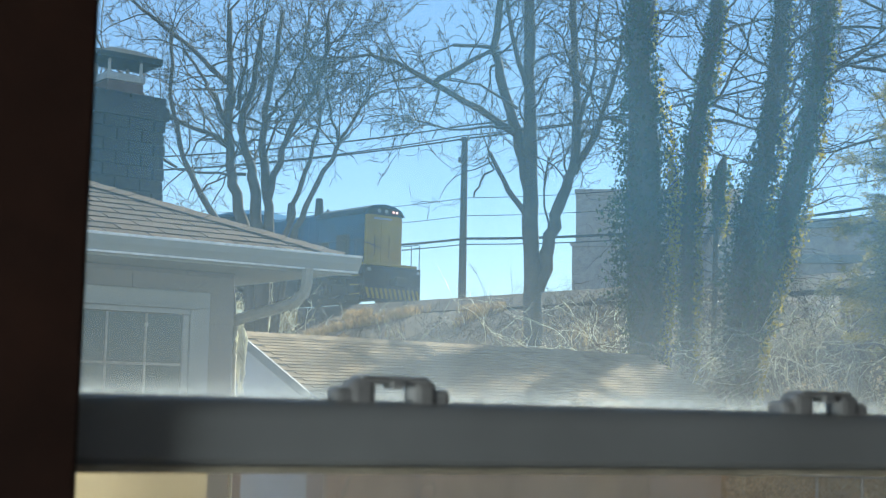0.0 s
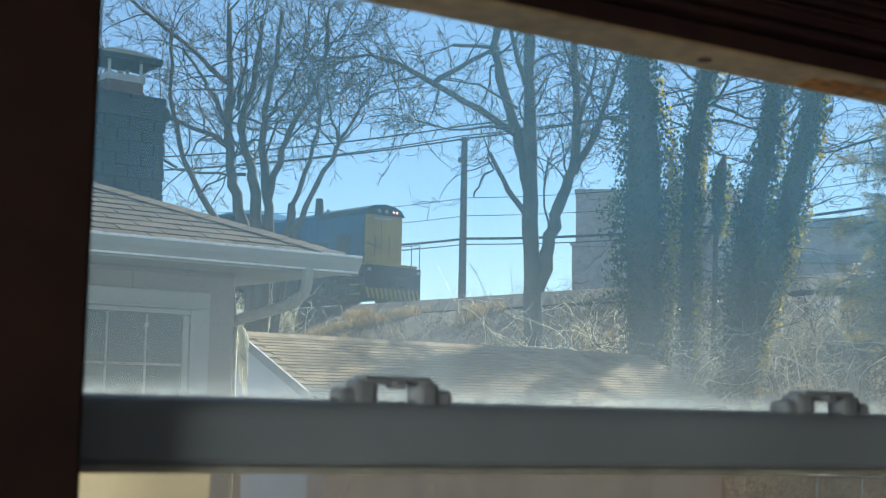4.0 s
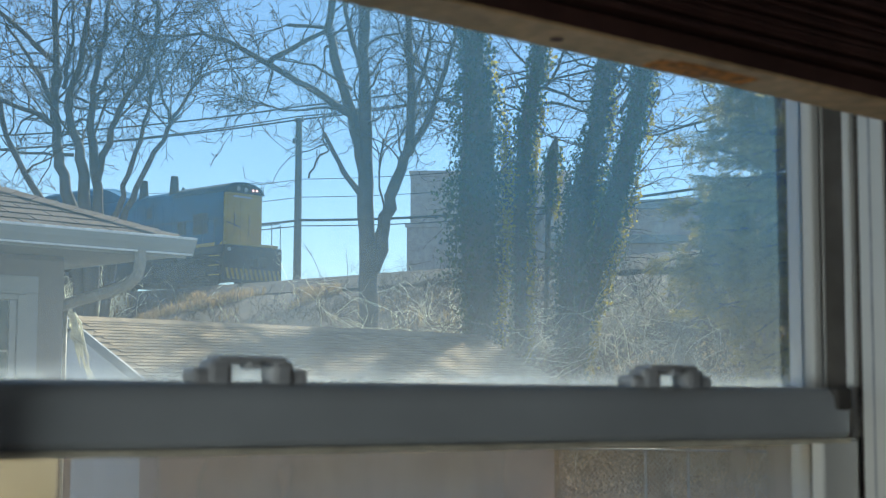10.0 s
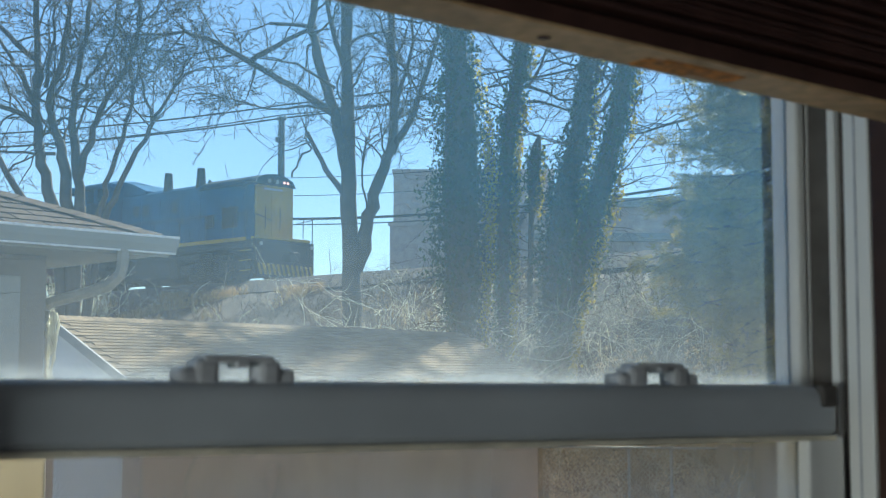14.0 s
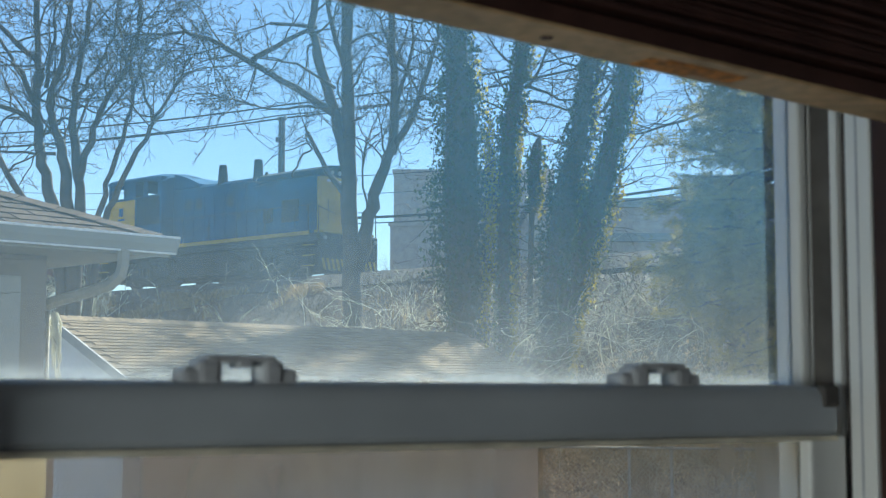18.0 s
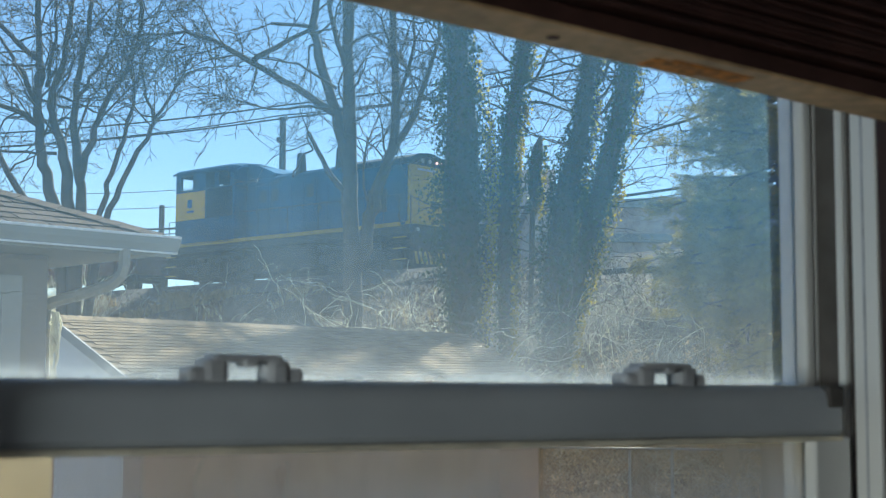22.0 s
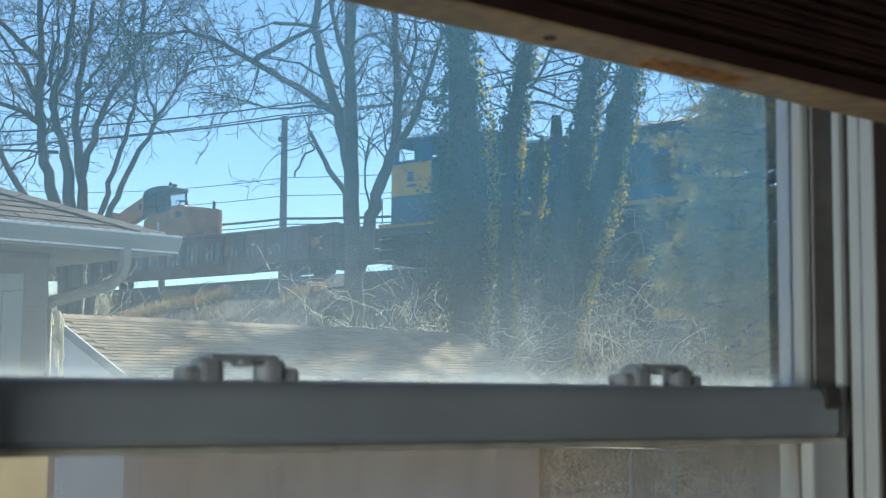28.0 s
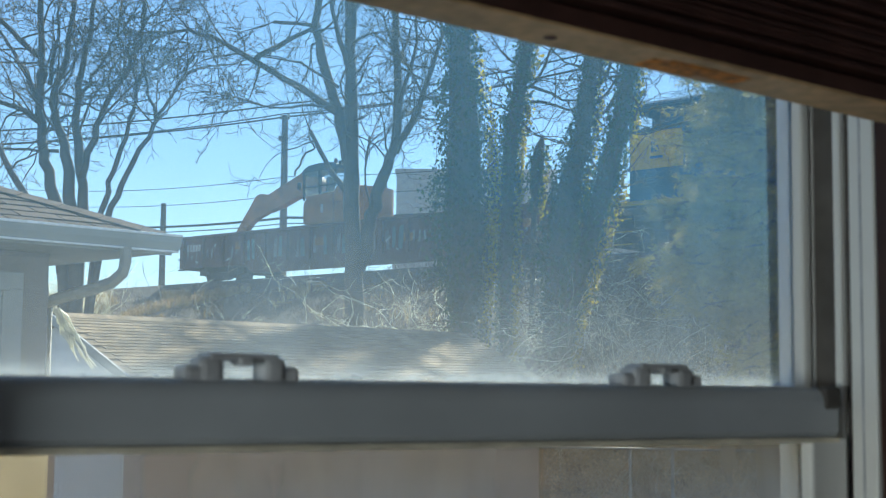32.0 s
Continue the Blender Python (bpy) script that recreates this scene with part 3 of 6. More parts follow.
part("downspout", Shape().tube([(-0.385, 0.06, 3.46), (-0.385, 0.062, 3.36), (-0.39, 0.08, 3.29), (-0.42, 0.16, 3.225), (-0.47, 0.32, 3.185), (-0.56, 0.6, 3.13), (-0.58, 0.76, 3.1), (-0.583, 0.95, 3.05), (-0.583, 1.02, 2.9), (-0.583, 1.02, 0.1)], 0.04, 8), M_SPOUT, house, "weathered pale bent downspout")
hw = part("window", Shape().box(-2.5, -0.833, OV - 0.03, OV - 0.006, 3.175, 3.285, 0.004).box(-0.933, -0.833, OV - 0.03, OV - 0.006, 1.4, 3.173, 0.004).box(-2.5, -2.4, OV - 0.03, OV - 0.006, 1.4, 3.173, 0.004), M_WHITE, house, "white window casing")
part("drip_cap", Shape().box(-2.4, -0.92, OV - 0.05, OV - 0.031, 3.165, 3.182, 0.003), M_WHITE, hw)
part("frame", Shape().box(-0.985, -0.935, OV - 0.045, OV - 0.006, 1.5, 3.16, 0.005).box(-2.4, -0.987, OV - 0.045, OV - 0.006, 3.125, 3.16, 0.005).box(-1.035, -0.987, OV - 0.03, OV - 0.006, 1.5, 3.122, 0.005), M_WHITE, hw)
part("pane", Shape().box(-2.4, -1.037, OV - 0.016, OV - 0.008, 1.5, 3.12), M_DARKGLASS, hw, "dark reflecting glass")
for k in (-2.14, -1.86, -1.58, -1.3):
    part("muntin", Shape().box(k - 0.008, k + 0.008, OV - 0.02, OV - 0.0165, 1.5, 3.12), M_TRIM_SHADED, hw)
for k in (2.44, 2.785):
    part("muntin", Shape().box(-2.4, -1.037, OV - 0.0195, OV - 0.0165, k - 0.008, k + 0.008), M_TRIM_SHADED, hw)
part("suction_cup", Shape().tube([(-1.3, OV - 0.03, 3.045), (-1.3, OV - 0.022, 3.045)], [0.012, 0.018], 10), M_PALE, hw, "small round suction cup")

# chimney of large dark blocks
chim = part("chimney", Shape().box(-1.56, -0.56, 2.02, 2.72, 3.0, 4.8), M_MORTAR, house, "dark block chimney")
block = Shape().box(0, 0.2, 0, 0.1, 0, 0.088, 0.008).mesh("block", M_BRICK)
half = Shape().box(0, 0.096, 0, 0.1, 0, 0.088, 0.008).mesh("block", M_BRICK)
for j in range(18):
    z = 3.2 + j * 0.0965
    x, k = -1.585, 0
    while x < -0.56:
        if j % 2 and k == 0:
            part("block", half, M_BRICK, chim, m=pose(x, 1.995 + rnd.uniform(-0.006, 0.006), z, 0, 0, rnd.uniform(-1, 1)))
            x += 0.105
        else:
            part("block", block if x < -0.75 else half, M_BRICK, chim, m=pose(min(x, -0.545 - (0.2 if x < -0.75 else 0.096)), 1.995 + rnd.uniform(-0.006, 0.006), z, 0, 0, rnd.uniform(-1, 1)))
            x += 0.21
        k += 1
    for k in range(3):
        part("block", block, M_BRICK, chim, m=pose(-0.535 + rnd.uniform(-0.008, 0.008), 2.03 + k * 0.21, z, 0, 0, 90))
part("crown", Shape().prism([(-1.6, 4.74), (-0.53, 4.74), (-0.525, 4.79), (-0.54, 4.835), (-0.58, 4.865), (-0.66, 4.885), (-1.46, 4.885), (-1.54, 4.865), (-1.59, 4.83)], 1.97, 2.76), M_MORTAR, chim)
flue = part("flue", Shape().box(-0.99, -0.68, 2.15, 2.45, 4.88, 5.05, 0.01), M_FLUE, chim, "reddish clay flue liner")
part("band", Shape().box(-1.0, -0.67, 2.14, 2.46, 5.05, 5.11, 0.006), M_TIN, chim, "galvanised band")
for x in (-0.97, -0.7):
    for y in (2.17, 2.43):
        part("cap_leg", Shape().box(x - 0.012, x + 0.012, y - 0.004, y + 0.004, 5.1, 5.23), M_TIN, chim)
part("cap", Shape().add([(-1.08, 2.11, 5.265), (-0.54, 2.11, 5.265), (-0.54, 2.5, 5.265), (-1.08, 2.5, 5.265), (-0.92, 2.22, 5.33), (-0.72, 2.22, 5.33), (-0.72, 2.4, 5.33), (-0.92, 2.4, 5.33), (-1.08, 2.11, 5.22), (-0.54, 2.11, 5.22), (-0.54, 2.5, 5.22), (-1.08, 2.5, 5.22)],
     [(4, 5, 6, 7), (0, 1, 5, 4), (1, 2, 6, 5), (2, 3, 7, 6), (3, 0, 4, 7), (8, 9, 1, 0), (9, 10, 2, 1), (10, 11, 3, 2), (11, 8, 0, 3), (8, 11, 10, 9)]), M_CAP, chim, "dark metal chimney cap")
# ---- garage ----
GA, GB = Vector((-5.72, 19.7, 0)), Vector((0.32, 27.4, 0))
GD = (GB - GA).normalized()
GTURN = math.degrees(math.atan2(GD.y, GD.x))
GLEN = (GB - GA).length
garage = thing("garage", "low gabled garage with weathered brown shingle roof", "garage", pose(GA.x, GA.y, 0, 0, 0, GTURN))
# local: x along the ridge, -y towards the yard
ZR, ZE, HW = 3.5, 2.45, 2.08
part("wall", Shape().box(0.2, GLEN + 0.02, -HW + 0.2, HW - 0.2, -0.2, ZE - 0.02), M_WALLB, garage, "dull brown side wall")
for x0 in (0.13, GLEN - 0.19):
    part("gable", Shape().prism([(-HW + 0.22, ZE - 0.12), (HW - 0.22, ZE - 0.12), (0, ZR - 0.12)], x0, x0 + 0.06, "x"), M_SIDING, garage, "pale gable end")
lap = Shape().add([(0, 0, 0), (0, 1.6, 0), (0.02, 1.6, 0.12), (0.02, 0, 0.12), (0.02, 0, 0), (0.02, 1.6, 0)], [(0, 1, 2, 3), (0, 4, 5, 1), (0, 3, 4), (1, 5, 2)]).mesh("lap_board", M_SIDING)
for j in range(20):
    part("lap_board", lap, M_SIDING, garage, m=pose(0.17, -HW + 0.55, j * 0.12 - 0.1))
part("corner_board", Shape().box(0.14, 0.2, -HW + 0.17, -HW + 0.54, -0.1, ZE - 0.1, 0.004), M_PINK, garage, "pinkish corner board")
part("pilaster", Shape().box(1.89, 1.97, -HW + 0.165, -HW + 0.198, -0.1, ZE - 0.1), M_PINK, garage, "pale vertical strip")
for x0 in (3.98, 5.13, 5.31):
    part("vent", Shape().box(x0, x0 + 0.13, -HW + 0.185, -HW + 0.198, 1.2, 1.34), M_PINK, garage, "small pale vent")
part("roof", Shape().prism([(-HW, ZE), (0, ZR), (HW, ZE), (HW, ZE - 0.06), (0, ZR - 0.07), (-HW, ZE - 0.06)], 0, GLEN, "x"), M_SHINGLE2, garage, "weathered tan-brown shingle roof")
rake = [(-HW - 0.01, ZE - 0.13), (-HW - 0.01, ZE + 0.015), (0, ZR + 0.015), (HW + 0.01, ZE + 0.015), (HW + 0.01, ZE - 0.13), (0, ZR - 0.13)]
for x0 in (-0.04, GLEN + 0.002):
    part("rake_board", Shape().prism(rake, x0, x0 + 0.038, "x"), M_WHITE, garage, "white painted rake board")
part("eave_board", Shape().box(0, GLEN, -HW - 0.02, -HW - 0.001, ZE - 0.14, ZE - 0.01), M_WHITE, garage)

# chain-link fence from the garage's corner
fence = thing("chain_link_fence", "low galvanised chain-link fence beside the garage", "fence", pose(1.87, 25.84, 0, 0, 0, -12.0))
part("top_rail", Shape().tube([(0, 0, 1.32), (7.0, 0, 1.32)], 0.022, 8), M_GALV, fence)
for x in (1.62, 2.4, 4.6, 6.9):
    part("post", Shape().tube([(x, 0.03, -0.3), (x, 0.03, 1.36)], 0.03, 8), M_GALV, fence)
net = Shape()
for i in range(-16, 80):
    for sg in (-1, 1):
        x0, x1, z0, z1 = i * 0.09, i * 0.09 + 1.28 * 0.9, 0.04, 1.31
        a0, a1 = max(0.0, (0 - x0) / (x1 - x0)), min(1.0, (7.0 - x0) / (x1 - x0))
        if a1 > a0:
            pa, pb = (x0 + (x1 - x0) * a0, z0 + (z1 - z0) * a0), (x0 + (x1 - x0) * a1, z0 + (z1 - z0) * a1)
            f = (lambda q: q) if sg > 0 else (lambda q: (q[0], 1.35 - q[1]))
            pa, pb = f(pa), f(pb)
            net.tube([(pa[0], -0.003 * sg, pa[1]), (pb[0], -0.003 * sg, pb[1])], 0.0048, 3, False)
tagged(part("netting", net, M_GALV, fence, "woven wire netting"), kind="stuff")


# ---- locomotive ----
def wheelset(parent, u, r=0.5):
    o = part("wheelset", Shape().tube([(0, 0.5, 0), (0, 2.55, 0)], 0.08, 8).tube([(0, 0.74, 0), (0, 0.77, 0), (0, 0.79, 0), (0, 0.88, 0)], [r + 0.02, r + 0.02, r, r], 24).tube([(0, 2.31, 0), (0, 2.28, 0), (0, 2.26, 0), (0, 2.17, 0)], [r + 0.02, r + 0.02, r, r], 24), M_BLACK, parent)
    o.matrix_basis = pose(u, 0, r)
    return o


def railing(parent, pts, r=0.018):
    return part("handrail", Shape().tube(pts, r, 6), M_BLACK, parent)


WHEELS = []
loco = thing("locomotive", "blue and yellow diesel switcher locomotive on the track", "locomotive")
frame_ob = part("frame", Shape().box(-0.55, 12.0, 0.06, 2.99, 1.18, 1.5, 0.02).box(2.6, 9.2, 0.5, 2.55, 0.95, 1.18, 0.03), M_BLACK, loco, "black underframe")
for v0, v1 in ((0.0, 0.05), (3.0, 3.05)):
    part("deck_stripe", Shape().box(-0.58, 11.6, v0, v1, 1.45, 1.58, 0.008), M_YELLOW, loco, "yellow deck edge")
part("deck_lip", Shape().box(11.62, 12.06, 0.25, 2.8, 1.52, 1.62, 0.01), M_YELLOW, loco, "yellow front walkway lip")
hood = part("hood", Shape().prism([(0.57, 1.5), (2.48, 1.5), (2.48, 3.74), (2.3, 3.86), (1.9, 3.9), (1.15, 3.9), (0.75, 3.86), (0.57, 3.74)], 3.42, 8.4, "x"), M_BLUE, loco, "blue engine hood")
for i in range(8):
    u0 = 3.5 + i * 0.61
    d = part("hood_door", Shape().box(u0, u0 + 0.58, 0.548, 0.569, 1.68, 3.45, 0.006), M_BLUE, hood)
    part("door_handle", Shape().box(u0 + 0.5, u0 + 0.53, 0.53, 0.547, 2.5, 2.62), M_BLACK, d)
    if i in (1, 2, 5):
        for k in range(6):
            part("louvre", Shape().box(u0 + 0.08, u0 + 0.46, 0.536, 0.547, 2.9 + k * 0.075, 2.94 + k * 0.075), M_BLACK, d)
rad = part("radiator_hood", Shape().prism([(0.57, 1.5), (2.48, 1.5), (2.48, 3.62), (2.36, 3.8), (2.05, 3.94), (1.525, 4.0), (1.0, 3.94), (0.69, 3.8), (0.57, 3.62)], 8.38, 11.4, "x"), M_BLUE, loco, "blue radiator section")
part("roof_cap", Shape().prism([(0.5, 3.6), (0.53, 3.64), (0.66, 3.83), (1.02, 3.98), (1.525, 4.04), (2.03, 3.98), (2.39, 3.83), (2.52, 3.64), (2.55, 3.6), (2.44, 3.6), (2.3, 3.78), (1.525, 3.95), (0.75, 3.78), (0.61, 3.6)], 8.3, 11.52, "x"), M_NAVY, rad, "dark blue rounded roof cap")
gr = part("radiator_grille", Shape().box(9.62, 10.5, 0.555, 0.569, 2.05, 2.85), M_BLACK, rad, "dark shutter grille")
for k in range(9):
    part("shutter", Shape().box(9.64, 10.48, 0.542, 0.556, 2.08 + k * 0.085, 2.12 + k * 0.085), M_BLACK, gr)
part("side_box", Shape().box(8.7, 9.15, 0.5, 0.569, 2.1, 2.6, 0.02), M_BLACK, rad)
nose = part("nose", Shape().prism([(0.6, 1.62), (2.45, 1.62), (2.45, 3.56), (2.3, 3.6), (0.75, 3.6), (0.6, 3.56)], 11.402, 11.46, "x"), M_YELLOW, loco, "dull yellow nose end")
for v in (0.72, 1.38):
    part("nose_door", Shape().box(11.46, 11.475, v, v + 0.58, 1.72, 3.35, 0.006), M_YELLOW, nose)
for v in (1.02, 1.75):
    part("grab_iron", Shape().tube([(11.475, v, 1.95), (11.53, v, 2.0), (11.53, v, 2.75), (11.475, v, 2.8)], 0.014, 6), M_BLACK, nose)
part("header", Shape().prism([(0.62, 3.602), (2.43, 3.602), (2.34, 3.77), (2.0, 3.91), (1.525, 3.96), (1.05, 3.91), (0.7, 3.77)], 11.402, 11.47, "x"), M_BLACK, nose, "dark panel above the nose")
for v, m, lab in ((1.25, M_PALE, "white headlight"), (1.62, M_PALE, "white headlight"), (1.98, M_LAMP, "small red light"), (2.16, M_LAMP, "small red light")):
    part("headlight", Shape().tube([(11.47, v, 3.76), (11.5, v, 3.76)], [0.075, 0.085] if m is M_PALE else [0.045, 0.05], 12), m, nose, lab)
part("number_board", Shape().box(11.476, 11.482, 1.0, 1.9, 3.42, 3.5), M_PALE, nose, "pale bar of faded lettering")

# hollow cab with its windows
cab = thing("cab", "", "")
cab.parent = loco
cab_wins = ((0.3, 1.0), (1.75, 2.25), (2.5, 3.15))
for v0, v1 in ((0.0, 0.05), (3.0, 3.05)):
    s = Shape().box(0, 3.4, v0, v1, 1.5, 3.6).box(0, 3.4, v0, v1, 4.12, 4.3)
    edge = 0.0
    for a, b in (cab_wins if v0 < 1 else ((0.2, 1.3), (1.4, 3.2))) + ((3.4, 3.4),):
        s.box(edge, a, v0, v1, 3.6, 4.12)
        edge = b
    w = part("cab_side", s, M_BLUE, cab, "blue cab side")
s = Shape().box(0.0, 0.05, 0.05, 3.0, 1.5, 3.6)
for a, b in ((0.05, 0.3), (1.2, 1.85), (2.75, 3.0)):
    s.box(0.0, 0.05, a, b, 3.6, 4.12)
s.prism([(0.05, 4.12), (3.0, 4.12), (3.0, 4.3), (2.5, 4.5), (1.525, 4.6), (0.55, 4.5), (0.05, 4.3)], 0.0, 0.05, "x")
part("cab_rear", s, M_BLUE, cab)
s = Shape().box(3.35, 3.4, 0.05, 0.56, 1.5, 4.3).box(3.35, 3.4, 2.49, 3.0, 1.5, 4.3).box(3.35, 3.4, 0.56, 2.49, 1.5, 4.3)
part("cab_front", s, M_BLUE, cab)
arch = [(-0.06, 4.24), (0.25, 4.42), (0.85, 4.56), (1.525, 4.62), (2.2, 4.56), (2.8, 4.42), (3.11, 4.24)]
rf = Shape()
secs = [(-0.12, 0.0), (2.5, 0.0), (3.0, -0.06), (3.5, -0.2)]
n = len(arch)
for u, dz in secs:
    rf.v += [(u, a, b + dz) for a, b in arch] + [(u, a, b + dz - 0.06) for a, b in arch]
for i in range(len(secs) - 1):
    for k in range(n - 1):
        a0, b0 = i * 2 * n + k, (i + 1) * 2 * n + k
        rf.f += [(a0, a0 + 1, b0 + 1, b0), (a0 + n, b0 + n, b0 + n + 1, a0 + n + 1)]
for i in (0, len(secs) - 1):
    for k in range(n - 1):
        a0 = i * 2 * n + k
        rf.f.append((a0, a0 + 1, a0 + n + 1, a0 + n))
part("cab_roof", rf, M_BLUE, cab, "arched blue cab roof")
part("fairing", Shape().prism([(3.4, 3.8), (3.4, 4.4), (3.9, 4.3), (4.4, 4.12), (4.9, 3.92), (4.9, 3.8)], 0.6, 2.45), M_BLUE, loco, "sloping fairing before the cab")
yp = part("cab_panel", Shape().box(0.02, 1.74, -0.014, -0.002, 2.45, 3.5, 0.003), M_PANEL, loco, "yellow cab side panel")
part("emblem", Shape().box(0.72, 0.98, -0.02, -0.0145, 2.9, 3.22).box(0.68, 1.1, -0.02, -0.0145, 2.72, 2.8), M_BLUE, yp, "blue emblem drawn as plain bars")
for a, b in cab_wins:
    part("window_frame", Shape().box(a - 0.03, b + 0.03, -0.012, -0.001, 3.57, 3.6).box(a - 0.03, b + 0.03, -0.012, -0.001, 4.12, 4.15), M_BLACK, cab)
# blue doors drawn in navy, their shade being put into the colour
part("cab_door", Shape().box(1.8, 3.3, -0.012, -0.001, 2.45, 3.55, 0.004), M_NAVY, cab, "dark shadowed blue cab doors")
part("bell", Shape().tube([(7.75, 1.5, 3.9), (7.75, 1.5, 4.0), (7.75, 1.5, 4.18)], [0.13, 0.12, 0.04], 10), M_BLACK, loco)
for u in (6.1, 8.1):
    st = part("exhaust_stack", Shape().tube([(u, 0.78, 3.7), (u, 0.78, 3.9), (u, 0.78, 4.5), (u, 0.78, 4.52)], [0.22, 0.19, 0.15, 0.13], 14), M_BLACK, loco, "sooty exhaust stack")
part("underframe", Shape().box(0.3, 11.5, 1.15, 1.9, 0.24, 1.15, 0.03), M_BLACK, loco)
part("fuel_tank", Shape().box(4.0, 7.45, 0.25, 2.8, 0.24, 1.18, 0.1), M_BLACK, loco)
for u in (3.0, 8.2):
    part("air_reservoir", Shape().tube([(u - 0.6, 0.35, 1.0), (u + 0.6, 0.35, 1.0)], 0.15, 12), M_BLACK, loco)
pil = part("pilot", Shape().box(11.95, 12.1, 0.1, 2.95, 0.12, 1.5, 0.02), M_BLACK, loco, "black front pilot")
part("stripe_board", Shape().box(12.1, 12.112, 0.14, 2.91, 0.22, 0.62), M_BLACK, pil, "board with hazard stripes")
for i in range(12):
    a = 0.14 + i * 0.232
    part("hazard_stripe", Shape().add([(12.113, a, 0.62), (12.113, a + 0.116, 0.62), (12.113, min(2.91, a + 0.24), 0.22), (12.113, min(2.91, a + 0.12), 0.22), (12.118, a, 0.62), (12.118, a + 0.116, 0.62), (12.118, min(2.91, a + 0.24), 0.22), (12.118, min(2.91, a + 0.12), 0.22)], [(4, 5, 6, 7), (0, 4, 7, 3), (1, 2, 6, 5), (0, 1, 5, 4), (3, 7, 6, 2)]), M_YELLOW, pil)
part("coupler", Shape().box(12.1, 12.5, 1.36, 1.7, 0.72, 1.02, 0.05).box(12.45, 12.62, 1.3, 1.76, 0.68, 1.06, 0.05), M_BLACK, loco)
part("coupler", Shape().box(-1.1, -0.5, 1.36, 1.7, 0.72, 1.02, 0.05).box(-1.25, -1.05, 1.3, 1.76, 0.68, 1.06, 0.05), M_BLACK, loco)
part("rear_pilot", Shape().box(-0.62, -0.5, 0.1, 2.95, 0.3, 1.4, 0.02), M_BLACK, loco)
for u0 in (-0.55, 11.3):
    for k in range(3):
        part("step", Shape().box(u0, u0 + 0.6, 0.02, 0.3, 0.35 + k * 0.36, 0.38 + k * 0.36), M_BLACK, loco)
        part("step_edge", Shape().box(u0, u0 + 0.6, 0.0, 0.02, 0.35 + k * 0.36, 0.385 + k * 0.36), M_YELLOW, loco, "yellow step edge")
for v in (0.3, 2.8):
    part("marker_lamp", Shape().tube([(12.1, v, 1.33), (12.15, v, 1.33)], 0.07, 10), M_PALE, loco, "white ditch light")
for v in (0.1, 2.95):
    railing(loco, [(12.0, v, 1.5), (12.0, v, 2.45), (11.9, v, 2.5), (11.4, v, 2.5)])
    railing(loco, [(11.5, v, 1.55), (11.5, v, 2.5)])
    railing(loco, [(11.4, v, 2.5), (3.6, v, 2.55)], 0.015)
    for k in range(5):
        railing(loco, [(4.6 + k * 1.55, v, 1.55), (4.6 + k * 1.55, v, 2.53)], 0.014)
    railing(loco, [(-0.5, v, 1.5), (-0.5, v, 2.45), (-0.02, v, 2.45)])
railing(loco, [(12.03, 0.1, 2.4), (12.05, 0.9, 2.2)])
railing(loco, [(12.03, 2.95, 2.4), (12.05, 2.15, 2.2)])
for c in (2.1, 9.4):
    tr = part("truck", Shape().prism([(c - 1.85, 0.45), (c - 1.85, 0.72), (c - 1.0, 0.78), (c - 0.5, 0.98), (c + 0.5, 0.98), (c + 1.0, 0.78), (c + 1.85, 0.72), (c + 1.85, 0.45), (c + 0.9, 0.4), (c + 0.45, 0.28), (c - 0.45, 0.28), (c - 0.9, 0.4)], 0.3, 0.46), M_BLACK, loco, "black truck side frame")
    part("truck", Shape().box(c - 1.85, c + 1.85, 2.6, 2.75, 0.4, 0.9, 0.04), M_BLACK, loco)
    for k in (-1.2, 1.2):
        part("journal_box", Shape().box(c + k - 0.2, c + k + 0.2, 0.2, 0.3, 0.36, 0.66, 0.04), M_BLACK, tr)
        part("brake_cylinder", Shape().tube([(c + k * 0.6 - 0.2, 0.22, 0.9), (c + k * 0.6 + 0.2, 0.22, 0.9)], 0.1, 10), M_BLACK, tr)
        WHEELS.append((wheelset(loco, c + k), c + k, 0.5))
    part("brake_rigging", Shape().box(c - 1.7, c + 1.7, 0.62, 0.7, 0.16, 0.62).box(c - 0.8, c + 0.8, 0.58, 0.66, 0.1, 1.1), M_BLACK, loco)
    for k in (-0.3, 0.0, 0.3):
        part("spring", Shape().tube([(c + k, 0.25, 0.42), (c + k, 0.25, 0.8)], 0.085, 8), M_BLACK, tr)

# ---- gondola ----
gon = thing("gondola", "rusty red low-sided gondola wagon with painted scrawls", "wagon")
G0, G1, GT, GBM = -20.3, -2.55, 1.78, 0.28
near = part("side", Shape().prism([(G0, 0.62), (G0 + 3.6, 0.62), (G0 + 4.3, GBM), (G1 - 4.3, GBM), (G1 - 3.6, 0.62), (G1, 0.62), (G1, GT), (G0, GT)], 0.1, 0.18), M_RUST, gon, "rusty red side sheet")
far_side = part("side", Shape().box(G0, G1, 2.87, 2.95, 0.62, GT), M_RUST, gon, "rusty red side sheet")
for v0, v1 in ((0.02, 0.18), (2.87, 3.03)):
    part("top_rail", Shape().box(G0, G1, v0, v1, GT - 0.06, GT + 0.05, 0.015), M_RUST, gon)
part("end", Shape().box(G1 - 0.12, G1, 0.18, 2.87, 0.6, GT), M_RUST, gon)
part("end", Shape().box(G0, G0 + 0.12, 0.18, 2.87, 0.6, GT), M_RUST, gon)
part("deck", Shape().box(G0 + 0.12, G1 - 0.12, 0.18, 2.87, 0.9, 1.05), M_RUST, gon)
